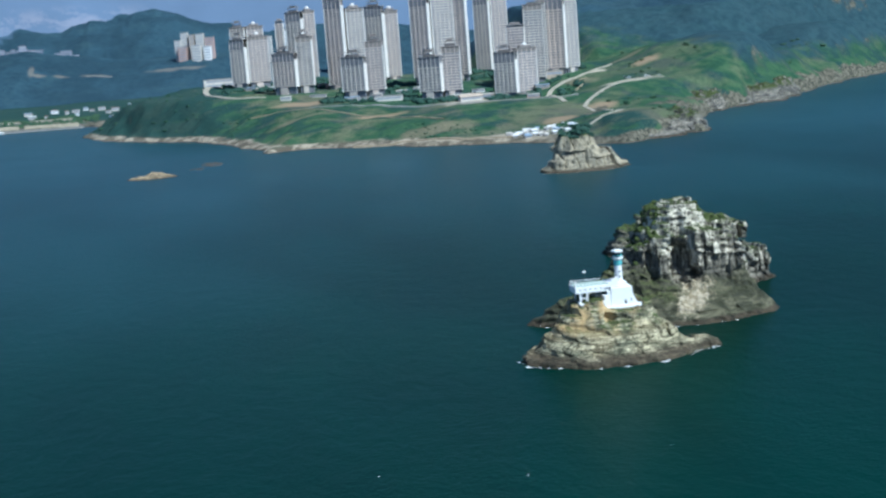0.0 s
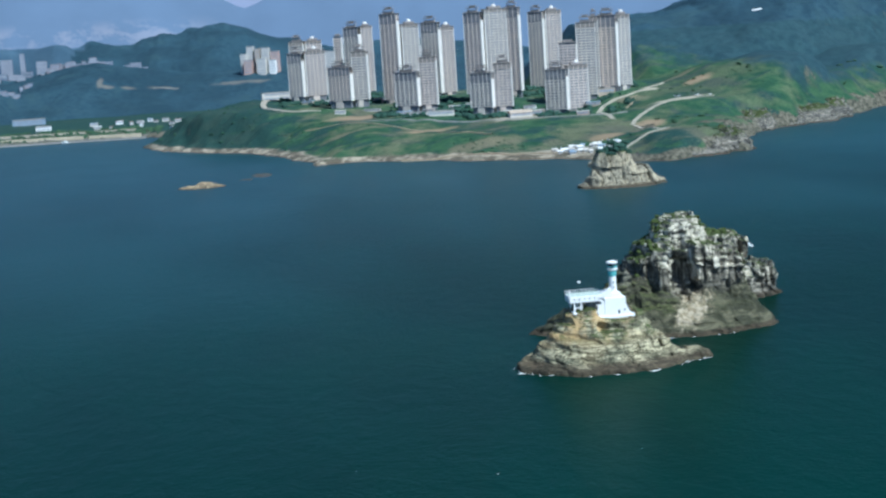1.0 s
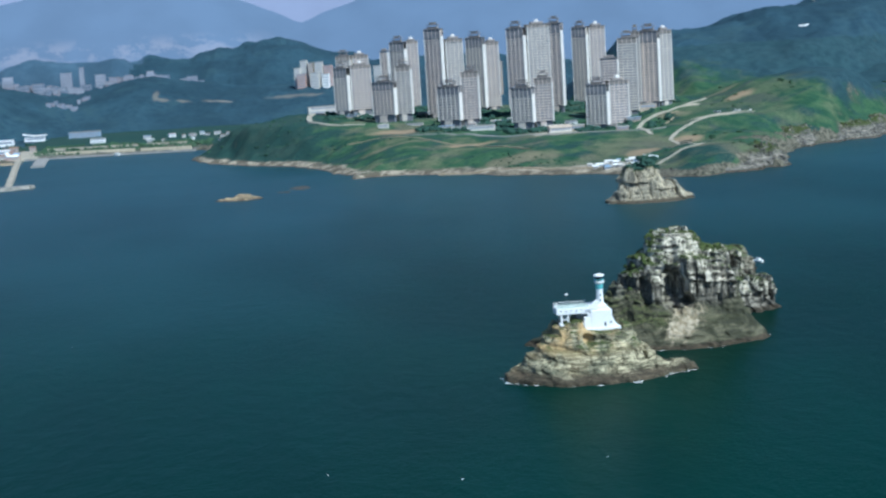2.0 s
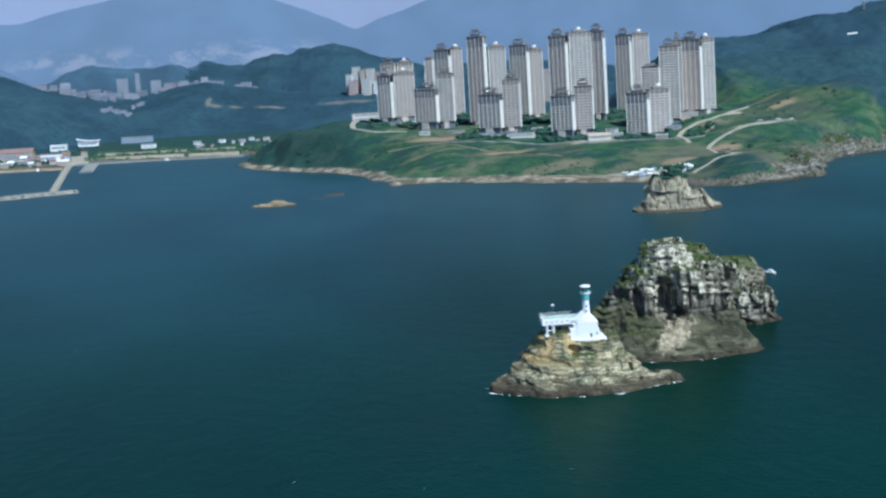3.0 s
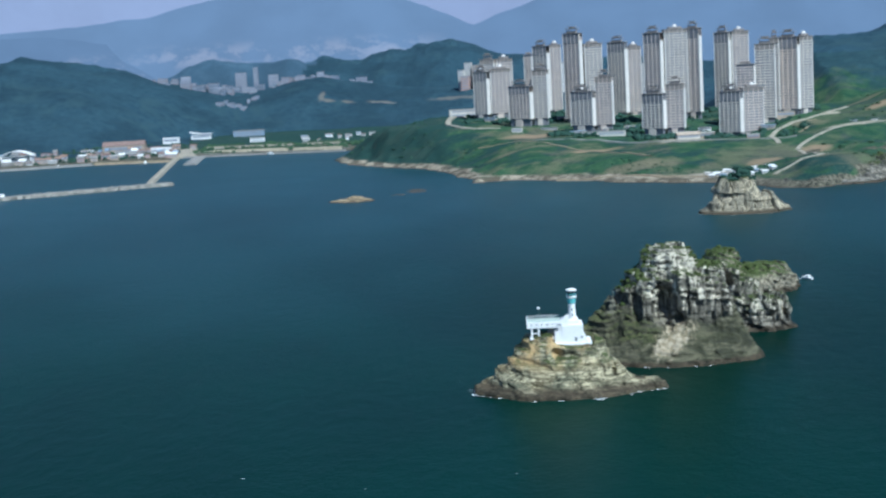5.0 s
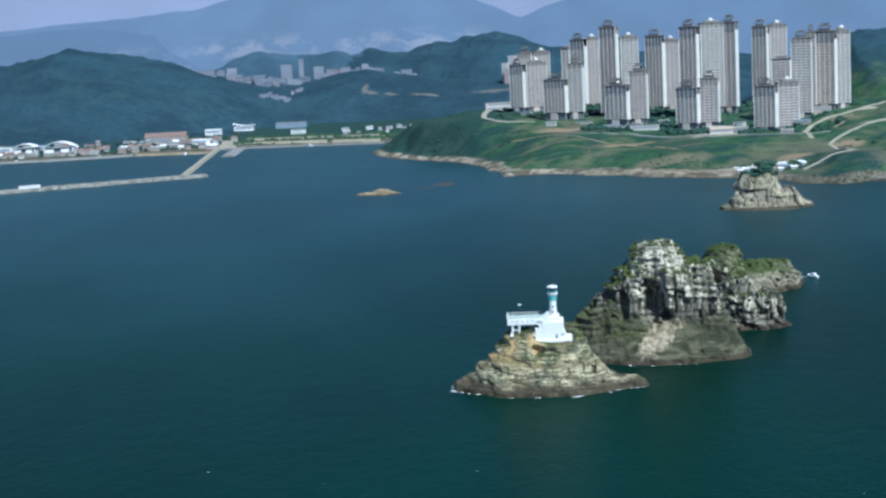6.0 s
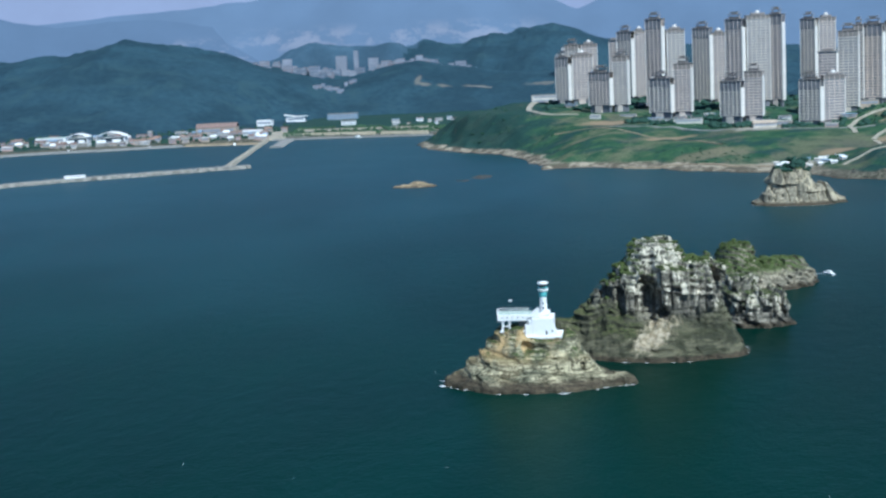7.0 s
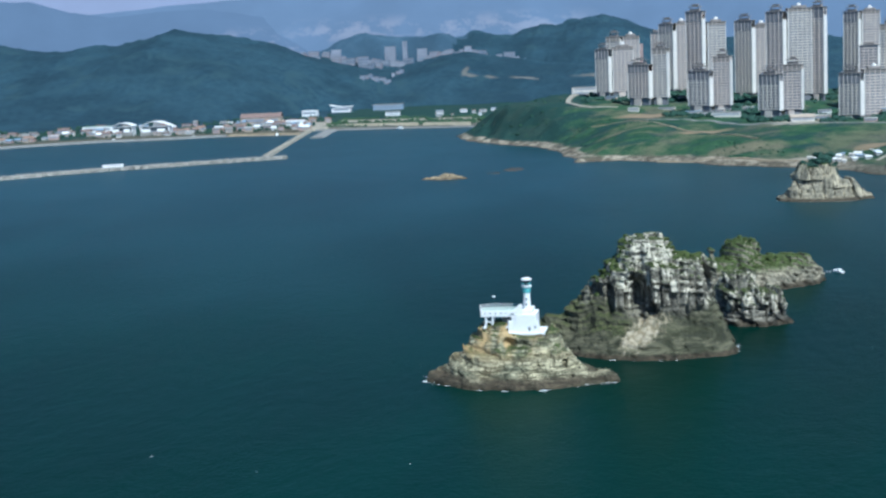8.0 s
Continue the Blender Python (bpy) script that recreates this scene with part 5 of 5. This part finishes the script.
rng = random.Random(77)
for k in range(12):
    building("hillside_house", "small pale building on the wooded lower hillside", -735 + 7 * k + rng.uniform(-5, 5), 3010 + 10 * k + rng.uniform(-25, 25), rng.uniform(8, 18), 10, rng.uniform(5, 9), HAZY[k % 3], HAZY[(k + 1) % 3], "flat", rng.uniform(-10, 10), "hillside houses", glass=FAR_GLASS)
for k in range(26):
    x, y = rng.choice(((-20, 1690), (60, 1700), (120, 1470), (210, 1365), (300, 1300), (250, 1440), (340, 1385), (160, 1500), (20, 1560)))
    building("podium_building", "low pale service building between the towers", x + rng.uniform(-38, 38), y + rng.uniform(-14, 10), rng.uniform(8, 26), rng.uniform(6, 12), rng.uniform(2.5, 6), SHADES[k % 4], rng.choice((CONCRETE, SHADES[0], BLUE_ROOF)), "flat", rng.uniform(-25, 5), "podium buildings")


ribbon("bare_slope", "small white bare patch on the wooded eastern hill", [(744, 1834), (752, 1830), (760, 1832)], 4.5, WHITE, 1.2, category="ground")
pylon = thing("hilltop_mast", "slender grey lattice mast on the wooded hilltop", "mast", at=(832, 2000, gz(832, 2000) - 1))
for sx, sy in ((-1, -1), (1, -1), (1, 1), (-1, 1)):
    part("mast_leg", boxes((sx * 1.6 - 0.3, sy * 1.6 - 0.3, 0, sx * 1.6 + 0.3, sy * 1.6 + 0.3, 21)), CONCRETE, pylon)
for k in range(6):
    part("mast_ring", boxes((-2, -2, 2.5 + 3.4 * k, 2, 2, 2.9 + 3.4 * k)), CONCRETE, pylon)
part("antenna_drum", lathe([(2.6, 17), (2.6, 19.5)], 10), WHITE, pylon)
part("antenna_rod", lathe([(0.3, 21), (0.15, 27)], 6), CONCRETE, pylon)


# ---- boats and cars ----
def motor_boat(x, y, turn, scale=1.0):
    b = thing("motor_boat", "small white motor boat with a cabin", "boat", "boats", at=(x, y, 0), turn=turn)
    bm = bmesh.new()
    rows = []
    for yy, w, keel, deck in ((-4.5, 1.5, -0.3, 1.2), (-1.5, 1.75, -0.4, 1.25), (1.8, 1.5, -0.35, 1.4), (4.0, 0.7, -0.1, 1.7), (5.0, 0.06, 0.6, 1.9)):
        rows.append([bm.verts.new((c * scale, yy * scale, z * scale)) for c, z in ((-w, deck), (-w * 0.75, keel), (w * 0.75, keel), (w, deck))])
    for a, c in zip(rows, rows[1:]):
        for k in range(4):
            bm.faces.new((a[k], a[(k + 1) % 4], c[(k + 1) % 4], c[k]))
    bm.faces.new(rows[0])
    bm.faces.new(rows[-1][::-1])
    bmesh.ops.recalc_face_normals(bm, faces=bm.faces[:])
    part("hull", bm, WHITE, b)
    cab = part("cabin", boxes((-1.1 * scale, -2.4 * scale, 1.28 * scale, 1.1 * scale, 1.2 * scale, 2.9 * scale), bevel=0.12), WHITE, b)
    part("windscreen", boxes((-0.95 * scale, 1.2 * scale, 2.0 * scale, 0.95 * scale, 1.26 * scale, 2.7 * scale)), DARKGLASS, cab)
    return b


motor_boat(161, 277, 40, 0.85)
for x, y, turn in ((-470, 2130, 70), (-400, 2170, 80), (-690, 2040, 10), (-860, 2050, 60), (-1010, 2020, 60)):
    motor_boat(x, y, turn, 1.5)
rng = random.Random(9)
bm = bmesh.new()
for k in range(60):
    s = rng.random() ** 1.3
    x, y, r = 158 - 20 * s + rng.uniform(-0.6, 0.6) * (1 + 2 * s), 279 + 4 * s + rng.uniform(-0.6, 0.6) * (1 + 3 * s), rng.uniform(0.15, 0.5)
    bm.faces.new([bm.verts.new((x + r * 2 * math.cos(j), y + r * math.sin(j), 0.05)) for j in (0, 1, 2.1, 3.1, 4.2, 5.2)])
tagged(part("boat_wake", bm, FOAM, None), "thin white wake trailing from the boat", "foam", kind="stuff")
rng = random.Random(90)
bm = bmesh.new()
for k in range(40):
    y = rng.uniform(-420, 700)
    x, r = rng.uniform(-260, 170), rng.uniform(0.08, 0.32)
    n = rng.randint(5, 8)
    bm.faces.new([bm.verts.new((x + r * rng.uniform(1, 3.2) * math.cos(6.283 * j / n), y + r * rng.uniform(0.6, 1.1) * math.sin(6.283 * j / n), 0.05)) for j in range(n)])
tagged(part("whitecap", bm, FOAM, None), "scattered tiny whitecaps on the open water", "foam", kind="stuff")


def car(x, y, turn, paint):
    z = gz(x, y)
    c = thing("car", "small parked car by the beach", "car", "parked cars", at=(x, y, z + 0.5), turn=turn)
    part("body", boxes((-0.9, -2.2, 0.3, 0.9, 2.2, 0.95), bevel=0.15), paint, c)
    part("cabin", boxes((-0.78, -1.3, 0.954, 0.78, 1.0, 1.5), bevel=0.2), DARKGLASS, c)
    for sx in (-0.8, 0.8):
        for sy in (-1.4, 1.4):
            part("wheel", boxes((sx - 0.12, sy - 0.32, -0.1, sx + 0.12, sy + 0.32, 0.54), bevel=0.1), DARKGLASS, c)
    return c


car_white = car(216, 1066, 20, WHITE)
car_grey = car(222, 1072, 20, plain("silver_paint", (0.5, 0.52, 0.54), 0.35, 0.05, 0.5, 0.4))
rng = random.Random(31)
for k in range(34):
    x, y = 214 + 72 * rng.random(), 1034 + 40 * rng.random()
    if k > 24:
        x, y = 425 + 60 * rng.random(), 1296 + 16 * rng.random()
    copy_thing(rng.choice((car_white, car_white, car_grey)), pose(x, y, gz(x, y) + 0.5, 0, 0, rng.choice((15, 105)) + rng.uniform(-5, 5)))
for k in range(22):
    x, y = 208 + 80 * rng.random(), 1006 + 62 * rng.random()
    building("beach_stall", "small white-roofed beach stall", x, y, rng.uniform(3, 8), rng.uniform(3, 5), 2.4, SHADES[0], (WHITE, SHADES[0], WHITE, BLUE_ROOF)[k % 4], "gable", rng.uniform(-20, 20), "beach stalls")


# ---- scrub and woods ----
def blob(level):
    bm = bmesh.new()
    bmesh.ops.create_icosphere(bm, subdivisions=level, radius=1.0)
    v = np.array([list(x.co) for x in bm.verts])
    f = np.array([[x.index for x in p.verts] for p in bm.faces])
    bm.free()
    return v, f


def scatter(name, label, material, wanted, span, keep, size, seed, level=1, flat=0.8):
    """Many small uneven leaf clumps on the ground, as one sheet of growth."""
    rng = np.random.RandomState(seed)
    x0, x1, y0, y1 = span
    n = wanted * 6
    x, y = rng.uniform(x0, x1, n), rng.uniform(y0, y1, n)
    ok = rng.uniform(0, 1, n) < keep(x, y)
    x, y = x[ok][:wanted], y[ok][:wanted]
    z = ground_height(x, y)
    v, f = blob(level)
    n = len(x)
    r = rng.uniform(size[0], size[1], n) * (0.7 + 0.6 * rng.uniform(0, 1, n) ** 3)
    pts = np.tile(v, (n, 1, 1))
    pts *= 1 + 0.38 * (rng.uniform(-1, 1, (n, len(v), 1)))
    a = rng.uniform(0, 6.28, n)
    c, s = np.cos(a)[:, None], np.sin(a)[:, None]
    px, py, pz = pts[..., 0] * c - pts[..., 1] * s, pts[..., 0] * s + pts[..., 1] * c, pts[..., 2]
    out = np.stack([x[:, None] + px * r[:, None], y[:, None] + py * r[:, None], z[:, None] + (pz + 0.4) * flat * r[:, None]], -1)
    faces = (f[None] + (np.arange(n) * len(v))[:, None, None]).reshape(-1, 3)
    me = bpy.data.meshes.new(name)
    me.vertices.add(n * len(v))
    me.vertices.foreach_set("co", out.reshape(-1))
    me.loops.add(len(faces) * 3)
    me.loops.foreach_set("vertex_index", faces.reshape(-1).astype(np.int32))
    me.polygons.add(len(faces))
    me.polygons.foreach_set("loop_start", np.arange(0, len(faces) * 3, 3, dtype=np.int32))
    me.update(calc_edges=True)
    me.validate()
    shade_smooth(me)
    me.materials.append(material)
    return tagged(new(name, me), label, "scrub", kind="stuff")


def clear_of_roads(x, y):
    far = np.full(x.shape, 1e9)
    for px, py in ((322, 1205), (323, 1234), (324, 1262), (327, 1290), (330, 1318), (338, 1340), (346, 1362), (360, 1373), (374, 1384), (391, 1406), (409, 1428), (426, 1442), (444, 1456)):
        far = np.minimum(far, np.hypot(x - px, (y - py) * 0.6))
    for px, py in ((336, 1168), (345, 1188), (366, 1218), (394, 1254), (419, 1268), (452, 1272), (485, 1290)):
        far = np.minimum(far, np.hypot(x - px, (y - py) * 0.6))
    return sstep(11, 17, far)


def cape_woods(x, y):
    d = coast_distance(x, y)
    patch = fbm(x / 55, y / 55, 0, 3, 77)
    left = sstep(-60, -120, x + 70 * patch) * sstep(16, 28, d)
    lawn = sstep(60, 30, np.hypot((x + 180) / 1.9, y - 1690))
    bluff = sstep(0.05, 0.35, patch) * sstep(20, 40, d) * sstep(130, 70, d) * (x < 330)
    return np.clip(np.maximum(0.35 * left * (1 - lawn), bluff * 0.8), 0, 1)


def tower_woods(x, y):
    best = np.full(x.shape, 1e9)
    for tx, ty in ((-36, 1735), (20, 1722), (58, 1790), (110, 1740), (110, 1492), (170, 1530), (240, 1590), (203, 1390), (338, 1630), (297, 1318), (350, 1420), (395, 1480), (140, 1600)):
        best = np.minimum(best, np.hypot(x - tx, (y - ty) * 0.8))
    return clear_of_roads(x, y) * sstep(70, 40, best) * sstep(14, 20, best) * sstep(-0.35, 0.1, fbm(x / 30, y / 30, 0, 2, 88))


def right_woods(x, y):
    d = coast_distance(x, y)
    return clear_of_roads(x, y) * sstep(0.0, 0.35, fbm(x / 70, y / 70, 0, 3, 99)) * sstep(25, 50, d) * sstep(330, 380, x)


scatter("cape_scrub", "scattered dark green bushes on the cape and its bluff", LEAF_CAPE, 800, (-320, 330, 1040, 1960), cape_woods, (1.4, 3.4), 1, flat=0.36)
scatter("tower_trees", "dark broadleaf trees round the tower bases", LEAF_DARK, 3200, (-90, 460, 1280, 1860), tower_woods, (3.0, 5.6), 2, flat=0.7)
scatter("slope_scrub", "patchy green scrub on the eastern slope", LEAF, 260, (330, 900, 960, 1640), right_woods, (2.0, 5.0), 3, flat=0.3)


def park_rows(x, y):
    d = coast_distance(x, y)
    return (((d > 26) & (d < 44)) | ((d > 70) & (d < 96)) | ((d > 130) & (d < 240) & (fbm(x / 40, y / 40, 0, 2, 5) > -0.1))) * 1.0


scatter("park_hedge", "green hedges and lawns of the bay park", LEAF, 900, (-640, -300, 2150, 2640), park_rows, (2.5, 4.5), 6, flat=0.7)


def town_trees(x, y):
    d = coast_distance(x, y)
    return sstep(24, 40, d) * sstep(420, 300, d) * sstep(-0.2, 0.25, fbm(x / 45, y / 45, 0, 3, 15))


scatter("town_trees", "dark trees between the harbour houses", LEAF_DARK, 900, (-1400, -680, 1900, 2520), town_trees, (2.5, 5.0), 8, flat=0.9)


def islet_bush(name, label, centre, radii, top, count, seed, size=(0.9, 1.9), material=None):
    """Scrub seated on the rock by casting down on it."""
    rng = random.Random(seed)
    dg = bpy.context.evaluated_depsgraph_get()
    v, f = blob(1)
    vs, fs = [], []
    for _ in range(count):
        a, k = rng.uniform(0, 6.283), math.sqrt(rng.random())
        x, y = centre[0] + radii[0] * k * math.cos(a), centre[1] + radii[1] * k * math.sin(a)
        hit, where, normal, _, _, _ = scene.ray_cast(dg, Vector((x, y, top)), Vector((0, 0, -1)))
        if not hit or normal.z < 0.35 or where.z < 6:
            continue
        r = rng.uniform(*size)
        o = len(vs)
        for q in v:
            j = 1 + rng.uniform(-0.4, 0.4)
            vs.append((where.x + q[0] * r * j, where.y + q[1] * r * j, where.z + (q[2] * 0.7 * j + 0.3) * r))
        fs += [tuple(int(i) + o for i in t) for t in f]
    me = bpy.data.meshes.new(name)
    me.from_pydata(vs, [], fs)
    me.materials.append(material or LEAF_OLIVE)
    tagged(new(name, me), label, "scrub", kind="stuff")


bpy.context.view_layer.update()


def pine(x, y, height, spread, seed):
    """A small coastal pine: tapered leaning trunk, a few limbs, an uneven crown of many clumps."""
    hit, where, _, _, _, _ = scene.ray_cast(bpy.context.evaluated_depsgraph_get(), Vector((x, y, 90)), Vector((0, 0, -1)))
    if not hit:
        return None
    rng = random.Random(seed)
    tree = thing("pine_tree", "small dark wind-bent pine on the islet's top", "tree", "pines on the islet", at=(x, y, where.z - 0.4), turn=rng.uniform(0, 360))
    lean = rng.uniform(-0.12, 0.12)
    bm = bmesh.new()
    rings = []
    for k in range(5):
        s = k / 4
        rings.append([bm.verts.new((lean * height * s + 0.045 * height * (1 - 0.8 * s) * math.cos(1.0472 * j), 0.045 * height * (1 - 0.8 * s) * math.sin(1.0472 * j), height * 0.85 * s)) for j in range(6)])
    for a, b in zip(rings, rings[1:]):
        for j in range(6):
            bm.faces.new((a[j], a[(j + 1) % 6], b[(j + 1) % 6], b[j]))
    tips = []
    for k in range(7):
        a, s = rng.uniform(0, 6.283), rng.uniform(0.3, 0.85)
        root = Vector((lean * height * s, 0, height * 0.85 * s))
        tip = root + Vector((math.cos(a), math.sin(a), 0.35)) * spread * rng.uniform(0.45, 0.9) * (1.15 - 0.6 * s)
        side = Vector((-math.sin(a), math.cos(a), 0)) * 0.02 * height
        lift = Vector((0, 0, 0.02 * height))
        v = [bm.verts.new(c) for c in (root - side, root + side, root + lift, tip)]
        for f in ((0, 1, 3), (1, 2, 3), (2, 0, 3), (0, 2, 1)):
            bm.faces.new([v[j] for j in f])
        tips.append(tip)
    tips.append(Vector((lean * height, 0, height * 0.9)))
    part("trunk", bm, BARK, tree)
    v, f = blob(1)
    vs, fs = [], []
    for _ in range(110):
        tip = rng.choice(tips)
        c = tip + Vector((rng.gauss(0, 0.28), rng.gauss(0, 0.28), rng.gauss(0.1, 0.16))) * spread
        r = rng.uniform(0.14, 0.30) * spread
        o = len(vs)
        for q in v:
            j = 1 + rng.uniform(-0.45, 0.45)
            vs.append((c.x + q[0] * r * j, c.y + q[1] * r * j, c.z + q[2] * r * 0.65 * j))
        fs += [tuple(int(i) + o for i in t) for t in f]
    me = bpy.data.meshes.new("crown")
    me.from_pydata(vs, [], fs)
    part("crown", me, LEAF_DARK, tree)
    return tree


for k, (x, y, h, w) in enumerate(((181, 697, 1.8, 2.6), (185, 694, 2.0, 3.0), (189, 699, 3.4, 3.4), (193, 696, 3.0, 3.4), (187, 702, 2.2, 3.0), (196, 698, 1.9, 3.0), (191, 692, 1.8, 2.8), (183, 701, 2.0, 2.8))):
    pine(x, y, h, w, 40 + k)
islet_bush("islet_scrub", "dark evergreen scrub on the pine islet's top", (188, 698), (16, 11), 60, 320, 21, (1.2, 2.6), LEAF_DARK)
islet_bush("islet_scrub", "low green scrub on the great rock's landward rim", (33, 66), (9, 9), 80, 150, 22, (0.6, 1.5))
islet_bush("islet_scrub", "low green scrub in the great rock's saddle", (67, 70), (10, 9), 80, 150, 24, (0.6, 1.4))
islet_bush("islet_scrub", "low green scrub on the rear islet's crown", (100, 236), (22, 14), 60, 130, 23, (0.6, 1.5))
